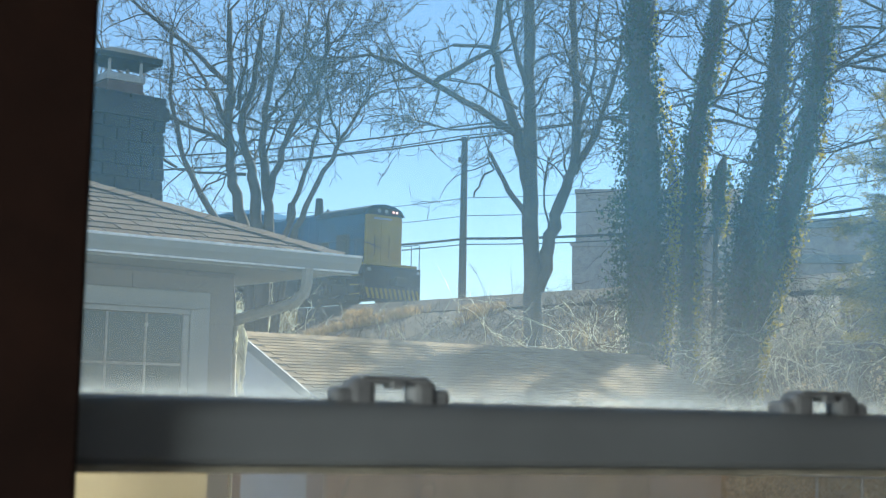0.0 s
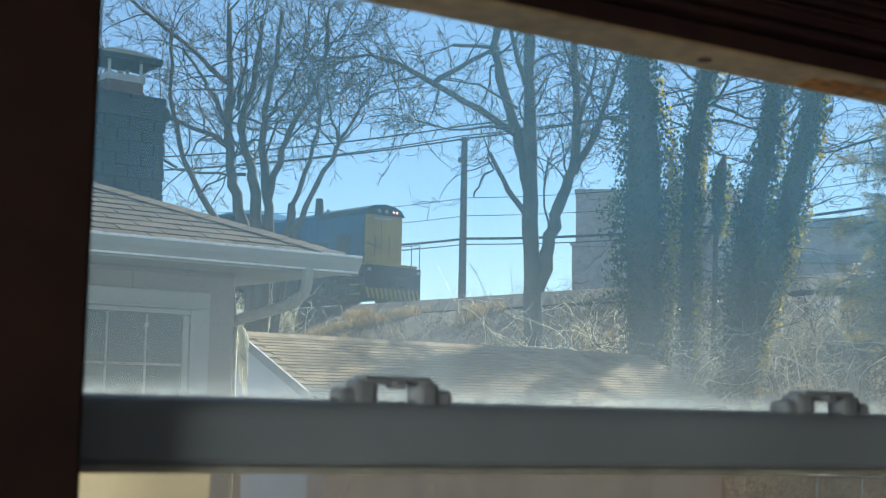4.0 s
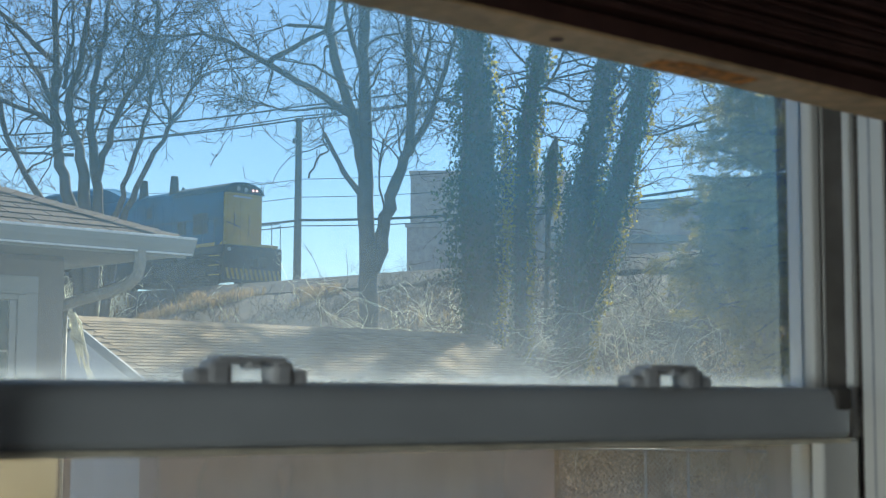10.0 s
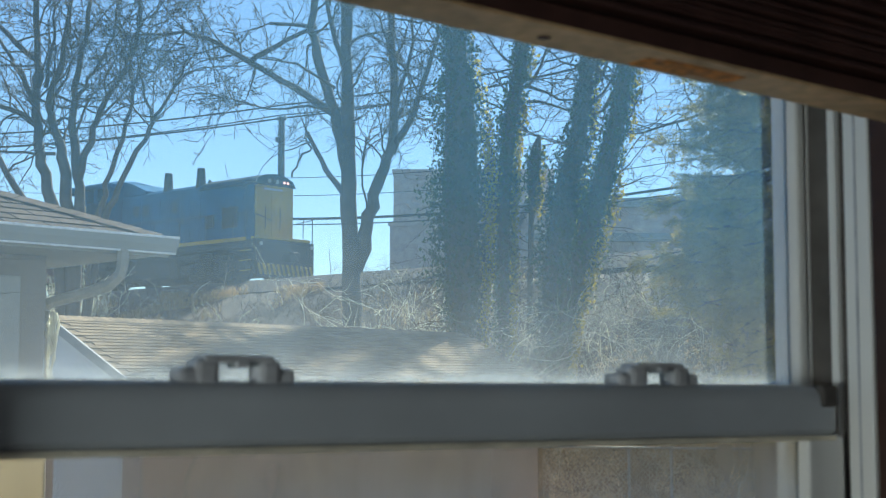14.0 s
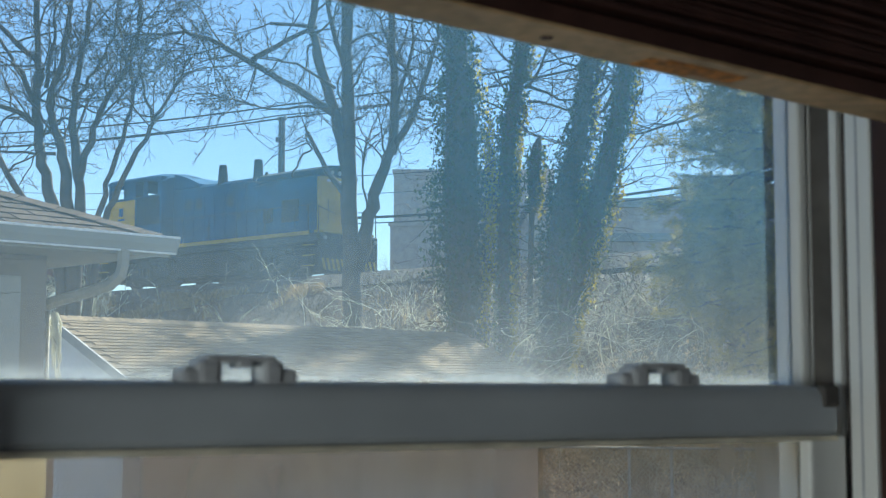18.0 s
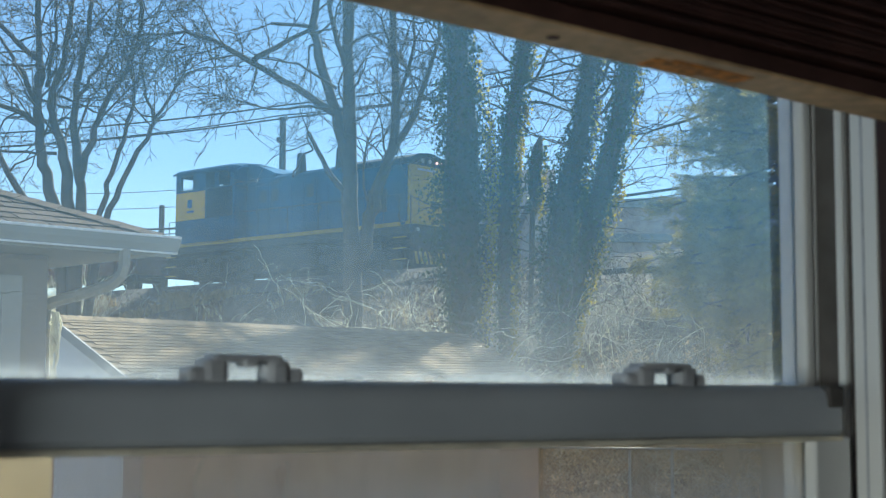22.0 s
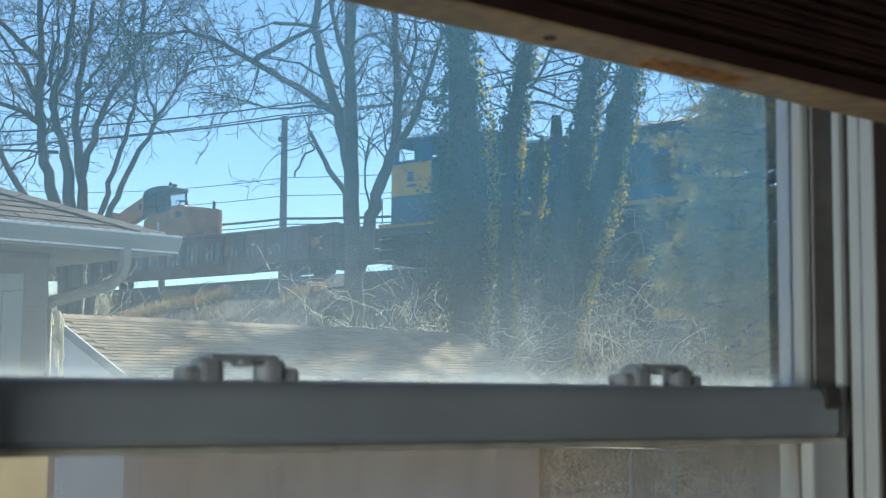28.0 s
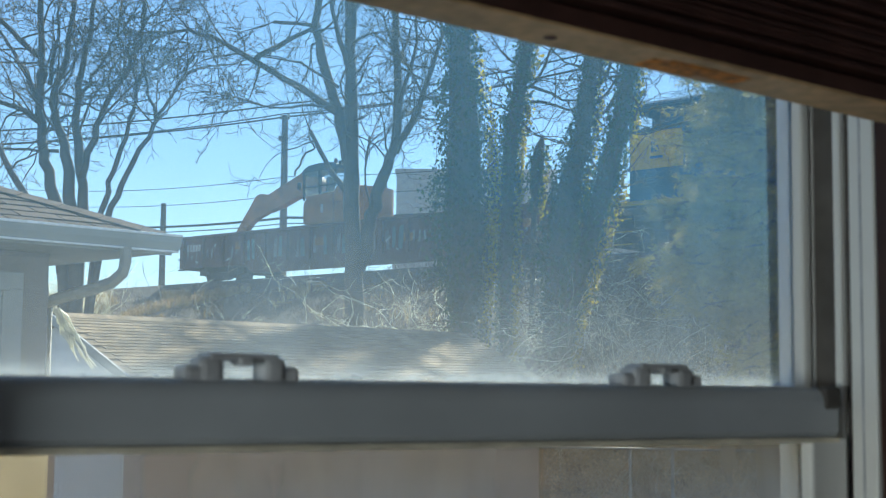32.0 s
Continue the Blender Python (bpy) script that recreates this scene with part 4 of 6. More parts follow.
part("centre_sill", Shape().box(G0, G1, 1.3, 1.75, 0.55, 0.9), M_BLACK, gon)
ribs = [G0 + 0.25 + i * (G1 - G0 - 0.5) / 15 for i in range(16)]
for u in ribs:
    part("rib", Shape().prism([(u - 0.07, 0.0), (u - 0.05, -0.085), (u + 0.05, -0.085), (u + 0.07, 0.0)], 0.66, GT - 0.06, "z", pose(0, 0.1, 0)), M_RUST, gon)
r = random.Random(17)
for i, (a, b) in enumerate(zip(ribs, ribs[1:])):
    c = (a + b) / 2
    w = b - a - 0.3
    for k in range(3):
        # old spray paint: upright bars side by side, some short and some tall
        if r.random() < 0.2:
            continue
        wd, ht = (r.uniform(0.13, 0.2), r.uniform(0.6, 0.78)) if 3 <= i <= 9 else (r.uniform(0.06, 0.12), r.uniform(0.2, 0.4))
        x, z0 = a + 0.17 + k * (b - a - 0.36) / 3, 0.72 + r.uniform(0, 0.1) + (0 if 3 <= i <= 9 else 0.2)
        q = pose(x, 0.0, z0, 0, r.uniform(-7, 7), 0)
        part("scrawl", Shape().prism([(0, 0.02), (wd, 0), (wd * 1.08, ht * 0.5), (wd, ht), (0.01, ht - 0.03), (-wd * 0.06, ht * 0.5)], 0.0945 - 0.0012 * k, 0.0951 - 0.0012 * k, "y", q), r.choice((M_TEAL, M_TEAL, M_SMEAR)) if 3 <= i <= 9 else M_SMEAR, near, "faded spray-painted bar")
    for k in range(r.randrange(0, 3)):
        x, z0 = r.uniform(a + 0.12, b - 0.4), r.uniform(0.75, 1.4)
        q = pose(x, 0.0895 - 0.0006 * k, z0, 0, r.uniform(-40, 40), 0)
        ln = r.uniform(0.1, 0.3)
        part("scrawl", Shape().prism([(0, 0), (ln, 0.02), (ln, 0.06), (0.03, 0.05)], 0.0, 0.0004, "y", q), M_PALE, near, "pale spray-painted dash")
for u, z0, w in ((G1 - 1.5, 1.12, 0.6), (G1 - 6.2, 1.0, 0.4), (G0 + 7.4, 1.1, 0.42), (G0 + 3.2, 1.2, 0.3)):
    part("placard", Shape().box(u, u + w, 0.083, 0.0885, z0, z0 + 0.26), M_ORANGE, near, "orange rectangular placard")
for k in range(5):
    part("lettering", Shape().box(G0 + 0.42 + k * 0.17, G0 + 0.54 + k * 0.17, 0.094, 0.099, 1.25, 1.5), M_PALE, near, "pale bar of lettering")
for u0, sgn in ((G0, 1), (G1, -1)):
    part("ladder", Shape().box(min(u0, u0 + sgn * 0.45), max(u0, u0 + sgn * 0.45), 0.02, 0.06, 0.55, 0.6).box(min(u0, u0 + sgn * 0.45), max(u0, u0 + sgn * 0.45), 0.02, 0.06, 0.95, 1.0).box(min(u0, u0 + sgn * 0.45), max(u0, u0 + sgn * 0.45), 0.02, 0.06, 1.35, 1.4), M_BLACK, gon)
    e0, e1 = sorted((u0 - sgn * 0.02, u0 - sgn * 0.55))
    part("coupler", Shape().box(e0, e1, 1.36, 1.7, 0.7, 1.0, 0.05), M_BLACK, gon)
part("brake_wheel", Shape().tube([(G1 + 0.06, 0.6, 1.5), (G1 + 0.09, 0.6, 1.5)], 0.24, 16), M_BLACK, gon)
for c in (G0 + 2.1, G1 - 2.1):
    tr = part("truck", Shape().prism([(c - 1.25, 0.36), (c - 1.25, 0.58), (c - 0.6, 0.68), (c + 0.6, 0.68), (c + 1.25, 0.58), (c + 1.25, 0.36), (c + 0.9, 0.32), (c + 0.35, 0.14), (c - 0.35, 0.14), (c - 0.9, 0.32)], 0.4, 0.56), M_BLACK, gon, "black cast truck side frame")
    part("bolster", Shape().box(c - 0.3, c + 0.3, 0.35, 2.7, 0.45, 0.75, 0.03), M_BLACK, gon)
    for k in (-0.85, 0.85):
        WHEELS.append((wheelset(gon, c + k, 0.42), c + k, 0.42))
        part("bearing", Shape().tube([(c + k, 0.34, 0.42), (c + k, 0.42, 0.42)], 0.11, 12), M_BLACK, tr)

# ---- excavator in the gondola ----
dig = thing("excavator", "orange tracked excavator riding in the gondola", "excavator")


def snug(shape):
    """Fits the machine's upper works to its short-tailed length and its width."""
    shape.v = [(-14.45 + (u + 14.45) * 0.66, 0.6 + (v - 0.45) * 0.8, z) for u, v, z in shape.v]
    return shape


def rounded(outline, k=3):
    """The outline with every corner cut back in a small arc."""
    out, n = [], len(outline)
    for i, p in enumerate(outline):
        p, a, c = Vector(p), Vector(outline[i - 1]), Vector(outline[(i + 1) % n])
        e = min(0.16, (a - p).length * 0.4, (c - p).length * 0.4)
        p0, p1 = p + (a - p).normalized() * e, p + (c - p).normalized() * e
        for j in range(k + 1):
            w = j / k
            q = p0 * (1 - w) ** 2 + p * 2 * w * (1 - w) + p1 * w * w
            out.append((q.x, q.y))
    return out


hb = part("house_body", Shape().prism(rounded([(-14.5, 1.93), (-11.8, 1.93), (-11.8, 3.1), (-12.1, 3.22), (-12.85, 3.2), (-12.95, 3.0), (-14.1, 2.95), (-14.5, 2.75)]), 0.6, 2.35), M_ORANGE, dig, "orange engine house")
part("counterweight", Shape().prism(rounded([(-12.0, 0.56), (-11.72, 0.62), (-11.55, 1.0), (-11.52, 1.5), (-11.55, 2.0), (-11.72, 2.33), (-12.0, 2.4)]), 2.1, 3.12, "z"), M_ORANGE, dig, "rounded orange counterweight")
part("skirt", Shape().box(-14.4, -11.8, 0.62, 2.33, 1.86, 1.925), M_BLACK, dig)
part("panel_seam", Shape().box(-13.0, -12.98, 0.588, 0.598, 2.0, 2.95), M_BLACK, hb)
part("panel_seam", Shape().box(-12.9, -12.05, 0.588, 0.598, 2.62, 2.64), M_BLACK, hb)
part("vent", Shape().box(-12.5, -12.1, 0.588, 0.598, 2.74, 2.98), M_BLACK, hb)
part("placard", Shape().box(-13.62, -13.5, 0.588, 0.598, 2.3, 2.62), M_PALE, hb, "pale label bar")
part("hose_run", Shape().tube([(-12.75, 0.9, 3.15), (-12.66, 0.95, 3.4), (-12.4, 1.0, 3.42), (-12.2, 1.0, 3.2)], 0.035, 6), M_BLACK, hb)
part("exhaust", Shape().tube([(-11.75, 1.9, 3.1), (-11.75, 1.9, 3.42), (-11.72, 1.9, 3.46)], [0.06, 0.06, 0.07], 10), M_BLACK, hb)
part("handrail", Shape().tube([(-12.6, 0.7, 3.2), (-12.6, 0.7, 3.42), (-11.9, 0.7, 3.36), (-11.9, 0.7, 3.2)], 0.018, 6), M_BLACK, hb)
# cab: bowed roof on posts, glass between them
cb = part("cab", Shape().prism([(-14.6, 3.72), (-14.5, 3.9), (-14.25, 4.02), (-13.7, 4.07), (-13.1, 4.05), (-12.88, 3.98), (-12.84, 3.84), (-13.0, 3.82), (-14.3, 3.8)], 0.58, 1.5), M_CABROOF, dig, "blue-grey bowed cab roof")
for u, v, lo in ((-14.5, 0.62, 2.8), (-13.72, 0.62, 2.96), (-12.93, 0.62, 3.2), (-14.5, 1.44, 2.8), (-12.93, 1.44, 3.2)):
    part("post", Shape().box(u - 0.04, u + 0.04, v - 0.03, v + 0.03, lo, 3.82, 0.01), M_BLACK, cb)
part("sill", Shape().box(-14.5, -12.9, 0.6, 0.66, 3.24, 3.3, 0.01), M_BLACK, cb)
for a, b, lo in ((-14.45, -13.77, 2.95), (-13.67, -12.98, 3.0)):
    part("glass", Shape().box(a, b, 0.63, 0.64, lo, 3.8), M_CLEAR, cb, "tinted cab glass")
part("glass", Shape().box(-12.935, -12.925, 0.66, 1.4, 3.22, 3.8), M_CLEAR, cb, "tinted cab glass")
part("seat", Shape().box(-13.9, -13.5, 0.8, 1.2, 2.95, 3.1, 0.05).box(-13.62, -13.48, 0.82, 1.18, 3.05, 3.6, 0.05), M_BLACK, cb)
part("work_lamp", Shape().box(-12.9, -12.74, 0.72, 0.86, 3.98, 4.1, 0.02), M_BLACK, cb)
part("beacon", Shape().tube([(-13.1, 0.8, 4.05), (-13.1, 0.8, 4.12), (-13.1, 0.8, 4.2)], [0.07, 0.07, 0.05], 10), M_FLUE, cb, "reddish beacon")
part("mirror", Shape().box(-14.66, -14.6, 0.44, 0.56, 3.2, 3.45, 0.01), M_BLACK, cb)
for v0, v1 in ((0.35, 0.85), (2.15, 2.65)):
    tk = part("track_unit", snug(Shape().prism([(-14.3, 1.25), (-14.0, 1.07), (-10.1, 1.07), (-9.8, 1.25), (-9.8, 1.55), (-10.1, 1.75), (-14.0, 1.75), (-14.3, 1.55)], v0, v1)), M_BLACK, dig)
part("turntable", snug(Shape().tube([(-12.0, 1.5, 1.5), (-12.0, 1.5, 1.95)], 0.6, 18)), M_BLACK, dig)
bo = part("boom", Shape().prism(rounded([(-14.2, 2.3), (-14.5, 3.6), (-15.0, 4.08), (-15.4, 4.08), (-15.7, 3.92), (-16.2, 3.74), (-16.9, 3.5), (-17.5, 3.27), (-17.6, 2.65), (-16.5, 2.9), (-15.65, 3.18), (-15.0, 2.9), (-14.7, 2.1)], 2), 1.45, 1.8), M_ORANGE, dig, "bent orange boom")
part("arm", Shape().prism(rounded([(-17.3, 3.3), (-17.75, 3.44), (-18.06, 3.37), (-18.34, 3.02), (-18.82, 2.48), (-19.35, 1.8), (-19.6, 1.3), (-19.2, 1.2), (-18.85, 1.85), (-18.42, 2.3), (-18.0, 2.52), (-17.4, 2.68)], 2), 1.5, 1.75), M_ORANGE, dig, "orange dipper arm")
part("bucket", Shape().prism([(-19.5, 1.8), (-18.9, 1.6), (-18.6, 1.35), (-18.9, 1.1), (-19.6, 1.1), (-19.8, 1.5)], 1.2, 2.1), M_BLACK, dig)

# ---- window and room ----
win = thing("window_1", "white vinyl double-hung window with dusty glass", "window", pose(-0.150, 0.95, 2.6, 0, 0.45, 32.0), kind="structure")
# local: x along the wall, y outwards, z up from the top of the meeting rail
XL, XR, ZB, ZT = -0.27, 0.59, -0.72, 0.70
for side, x0 in ((1, XR), (-1, XL)):
    def bx(d0, d1, y0, y1):
        a, b = x0 + side * d0, x0 + side * d1
        return min(a, b), max(a, b), y0, y1, ZB, ZT
    j = part("jamb", Shape().box(*bx(0.012, 0.03, -0.06, 0.058)), M_VINYL, win, "white vinyl jamb with sash tracks")
    for y0, y1, nm in ((-0.06, -0.031, "inner_stop"), (-0.021, -0.012, "parting_rib"), (0.0135, 0.031, "outer_track"), (0.044, 0.058, "outer_stop")):
        part(nm, Shape().box(*bx(0.0, 0.0118, y0, y1), 0.002), M_VINYL, j)
    for y0, y1, d0 in ((-0.0305, -0.0215, 0.006), (-0.0115, 0.013, 0.003), (0.0315, 0.0435, 0.006)):
        part("pile_strip", Shape().box(*bx(d0, 0.0117, y0, y1)), M_PILE, j, "dark pile weatherstrip")
    for y in (-0.045, 0.018):
        part("balance_slot", Shape().box(*bx(-0.0008, -0.0002, y - 0.0012, y + 0.0012)), M_LATCH, j, "thin grey balance slot")
part("head", Shape().box(XL - 0.03, XR + 0.03, -0.06, 0.058, ZT, ZT + 0.03), M_VINYL, win)
part("sill", Shape().box(XL - 0.03, XR + 0.03, -0.09, 0.07, ZB - 0.03, ZB), M_VINYL, win)
low = part("lower_sash", Shape().box(XR - 0.05, XR - 0.004, -0.03, -0.004, ZB + 0.05, -0.046, 0.003).box(XL, XL + 0.05, -0.03, 0.0, ZB + 0.05, -0.046, 0.003).box(XL, XR - 0.006, -0.03, 0.0, ZB, ZB + 0.05, 0.003), M_VINYL, win)
part("meeting_rail", Shape().prism([(0.0, -0.0458), (0.0, -0.004), (-0.003, -0.0025)] + [(-0.018 - 0.012 * math.sin(radians(a)), -0.0165 + 0.014 * math.cos(radians(a))) for a in range(0, 91, 10)] + [(-0.03, -0.041), (-0.026, -0.0458)], XL, XR - 0.016, "x"), M_VINYL_SHADED, low, "white meeting rail with shade in its grey")
part("pane", Shape().box(XL + 0.05, XR - 0.05, -0.017, -0.013, ZB + 0.05, -0.046), M_PANE_LOW, low, "dusty glass")
upp = part("upper_sash", Shape().box(XL, XR - 0.004, 0.012, 0.045, -0.046, -0.0012, 0.002).box(XR - 0.014, XR - 0.002, 0.012, 0.044, -0.012, ZT, 0.003).box(XL, XL + 0.02, 0.012, 0.045, -0.012, ZT, 0.003).box(XL, XR - 0.004, 0.012, 0.045, ZT - 0.04, ZT, 0.003), M_VINYL, win)
part("end_guide", Shape().box(XR - 0.034, XR - 0.014, -0.033, -0.012, -0.021, -0.0015, 0.003), M_PILE, low, "dark sash guide")
# the bead's beige paints the light that it catches
part("bead", Shape().box(XL, XR - 0.016, -0.032, -0.008, -0.0505, -0.046, 0.001), M_LIT_BEAD, low, "glazing bead with caught light in its beige")
# strip added outside to glow as the lit line under the rail
part("weatherstrip", Shape().box(XL + 0.01, XR - 0.02, 0.0462, 0.0482, -0.0535, -0.042), M_GLOW_STRIP, upp, "added translucent strip glowing beige under the rail")
tagged(part("plastic_sheet", Shape().box(XL + 0.01, -0.108, 0.066, 0.068, ZB - 0.02, -0.045), M_SHEET, m=win.matrix_basis), "beige translucent sheet hung outside the lower pane", "sheet")
pn = part("pane", Shape().box(XL + 0.02, XR - 0.006, 0.024, 0.028, -0.012, ZT - 0.04), M_PANE, upp, "dusty glass")
for x in (0.0, 0.378):
    la = part("sash_lock", Shape().box(x - 0.043, x - 0.027, -0.02, 0.004, -0.005, 0.0075, 0.004).box(x + 0.026, x + 0.043, -0.02, 0.004, -0.005, 0.0075, 0.004).box(x - 0.033, x - 0.014, -0.022, 0.002, -0.005, 0.0135, 0.005).box(x + 0.014, x + 0.032, -0.022, 0.002, -0.005, 0.0135, 0.005).box(x - 0.026, x + 0.026, -0.021, 0.002, 0.0105, 0.016, 0.0025), M_LATCH, win, "grey metal sash lock")
    part("lever", Shape().box(x - 0.004, x + 0.006, -0.024, -0.004, 0.0075, 0.0125, 0.002), M_LATCH, la)
# outer wall face, deeper than the frame
ow = thing("wall_outer", "pale outer wall round the window", "wall", pose(-0.150, 0.95, 2.6, 0, 0.0, 32.0), kind="structure")
part("cladding", Shape().box(XR + 0.034, 2.3, 0.06, 0.085, -2.6, 1.3).box(-3.1, XL - 0.034, 0.06, 0.085, -2.6, 1.3).box(XL - 0.034, XR + 0.034, 0.06, 0.085, ZT + 0.06, 1.3).box(XL - 0.034, XR + 0.034, 0.071, 0.085, -2.6, ZB - 0.04), M_SIDING, ow)
wall = thing("wall_room", "plain plastered inside wall round the window", "wall", pose(-0.150, 0.95, 2.6, 0, 0.0, 32.0), kind="structure")
part("plaster", Shape().box(-3, XL - 0.035, -0.06, 0.045, -1.7, 1.1).box(XR + 0.035, 2.2, -0.06, 0.045, -1.7, 1.1).box(XL - 0.035, XR + 0.035, -0.06, 0.045, ZT + 0.04, 1.1).box(XL - 0.035, XR + 0.035, -0.06, 0.045, -1.7, ZB - 0.04), M_ROOM, wall)
part("casing", Shape().box(XR + 0.001, XR + 0.12, -0.085, -0.061, ZB - 0.1, ZT + 0.1, 0.004), M_WOOD, wall, "dark stained wooden casing")
part("casing", Shape().box(XL - 0.12, -0.222, -0.066, -0.0605, ZB - 0.1, ZT + 0.1, 0.004), M_WOOD, wall, "dark stained wooden casing")
part("casing", Shape().box(XL - 0.12, XR + 0.12, -0.085, -0.061, ZT + 0.1, ZT + 0.2, 0.004), M_WOOD, wall, "dark stained wooden casing")
# the left wall's opening is added for the fill light
part("room_shell", Shape().box(-3, 2.2, -3.6, -3.5, -1.7, 1.1).box(2.2, 2.3, -3.6, 0.1, -1.7, 1.1).box(-3.1, -3, -3.6, -1.96, -1.7, 1.1).box(-3.1, -3, -0.64, 0.1, -1.7, 1.1).box(-3.1, -3, -1.96, -0.64, -1.7, -0.66).box(-3.1, -3, -1.96, -0.64, 0.06, 1.1), M_ROOM, wall)
tagged(part("floor", Shape().box(-3, 2.2, -3.5, -0.03, -1.8, -1.7), M_FLOOR, m=wall.matrix_basis), "dark wooden room floor", "floor", kind="structure")
tagged(part("ceiling", Shape().box(-3.1, 2.3, -3.6, 0.1, 1.1, 1.2), M_ROOM, m=wall.matrix_basis), "plain plastered ceiling", "ceiling", kind="structure")

# raised blind
BLIND = pose(-0.150, 0.95, 2.6, 0, 0, 32.0)
blind = thing("venetian_blind", "raised brown venetian blind with bare wooden bottom rail", "blind")
rail_b = part("bottom_rail", Shape().box(-0.5, 0.5, -0.048, 0.0, 0.0025, 0.017, 0.002), M_SLAT, blind, "dark brown bottom rail")
part("underside", Shape().box(-0.5, 0.5, -0.0475, -0.0005, 0.0, 0.0024), M_RAILWOOD, rail_b, "bare tan wood underside")
sl = Shape().box(-0.5, 0.5, -0.027, 0.027, 0, 0.0045, 0.0015).mesh("slat", M_SLAT)
for i in range(26):
    part("slat", sl, M_SLAT, blind, m=pose(rnd.uniform(-0.003, 0.003), -0.026 + rnd.uniform(-0.003, 0.003), 0.0195 + i * 0.0052, rnd.uniform(-4, 4), 0, rnd.uniform(-0.15, 0.15)))
for x in (-0.33, 0.015, 0.43):
    part("cord_hole", Shape().tube([(x, -0.022, -0.0008), (x, -0.022, -0.0002)], 0.005, 10), M_RUST, rail_b, "dark cord hole")
part("stain", Shape().box(0.12, 0.2, -0.034, -0.012, -0.0005, -0.0001).box(0.105, 0.16, -0.03, -0.006, -0.0008, -0.0006), M_STAIN, rail_b, "orange-brown stain")



# ---- trees ----
class BareTree:
    """A leafless tree: stems through a few bends, and twigs grown on their outer ends."""

    def __init__(self, label, x, y, z0, seed, slim=1.0, fringe=True):
        self.o = thing("bare_tree", label, "tree", pose(x, y, z0), "bare trees")
        self.r = random.Random(seed)
        self.wood, self.twigs, self.slim, self.fringe = Shape(), Shape(), slim, fringe

    def limb(self, bends, r0, r1, grown):
        """bends: sideways and height in metres from the foot, and depth; grown: share of the limb that stays bare."""
        r, line = self.r, []
        pts = [Vector((b[0], b[2] if len(b) > 2 else 0.0, b[1])) for b in bends]
        for a, b in zip(pts, pts[1:]):
            for k in range(4):
                line.append(a.lerp(b, k / 4) + Vector((r.gauss(0, 0.025), r.gauss(0, 0.06), 0)))
        line.append(pts[-1])
        n = len(line)
        rad = [(r0 + (r1 - r0) * (i / (n - 1)) ** 0.8) * r.uniform(0.94, 1.06) * self.slim for i in range(n)]
        self.wood.tube(line, rad, 10 if r0 > 0.1 else 7)
        for i in range(int(n * grown), n):
            if not self.fringe and r.random() < 0.22:
                continue
            d = lean((line[i] - line[i - 1]).normalized(), 0.75, r)
            if d.y < -0.2:
                d.y *= 0.6
            grow(self.twigs, line[i], d, r.uniform(1.0, 2.6), min(0.04, max(0.022, rad[i] * 0.45)), 3, r, 0.06, 0.23, 3, 0.0075, 0, 0.7)
            if not self.fringe:
                continue
            d = lean((line[i] - line[i - 1]).normalized(), 1.0, r)
            grow(self.twigs, line[i], d, r.uniform(0.6, 1.6), 0.014, 1, r, 0.03, 0.28, 4, 0.0075, 0, 0.8)

    def finish(self):
        part("trunk", self.wood, M_BARK, self.o, smooth=True)
        tagged(part("crown", self.twigs, M_TWIG, self.o, "fine bare twigs"), kind="stuff")


tree = BareTree("bare grey tree with two forked stems and a broken limb", -2.35, 34, 3.2, 3, 0.9)
tree.limb([(0.03, -1.0), (0.03, 1.84), (0.0, 3.54), (-0.06, 5.09), (-0.06, 7.08), (-0.17, 9.77), (-0.26, 11.75)], 0.3, 0.12, 0.55)
tree.limb([(-0.06, 4.67), (-0.44, 6.09), (-0.85, 7.64), (-1.03, 8.32), (-0.93, 10.05)], 0.19, 0.09, 0.6)
tree.limb([(-0.26, 6.02, 0.1), (-1.39, 6.77), (-2.73, 7.45, -0.5), (-3.37, 7.81, -0.8), (-4.08, 7.98, -1), (-5.21, 7.79, -1.4)], 0.13, 0.03, 0.35)
tree.limb([(-2.52, 7.36, -0.5), (-1.95, 7.86), (-1.03, 8.35)], 0.09, 0.06, 0.6)
tree.limb([(-0.88, 8.38), (-2.1, 8.47)], 0.06, 0.05, 0.9)
tree.limb([(-0.08, 3.99), (-0.61, 4.67), (-1.1, 5.63)], 0.1, 0.06, 0.8)
tree.limb([(-1.53, 4.5), (-1.25, 5.02), (-0.99, 5.21), (-1.16, 5.52)], 0.03, 0.03, 0.9)
tree.limb([(0.2, 2.12), (0.45, 3.25), (0.62, 4.25), (1.05, 5.21), (1.1, 6.65), (0.99, 9.2), (1.02, 11.04)], 0.22, 0.08, 0.4)
tree.limb([(1.02, 5.12), (1.66, 6.16), (2.04, 7.64), (2.51, 9.49)], 0.12, 0.04, 0.2)
tree.limb([(1.12, 6.37), (1.52, 7.5), (1.66, 9.49)], 0.08, 0.03, 0.2)
tree.limb([(-0.06, 6.79), (-0.5, 8.35), (-0.75, 10.05)], 0.1, 0.05, 0.4)
tree.limb([(-0.2, 6.23), (-1.1, 6.31), (-2.1, 6.23), (-2.8, 6.43), (-3.65, 6.65)], 0.05, 0.015, 0.6)
tree.limb([(-0.42, 6.79), (-1.39, 7.43), (-2.38, 7.57)], 0.05, 0.02, 0.65)
tree.limb([(0.45, 2.97), (0.31, 4.67), (0.38, 5.52)], 0.04, 0.02, 0.5)
tree.finish()

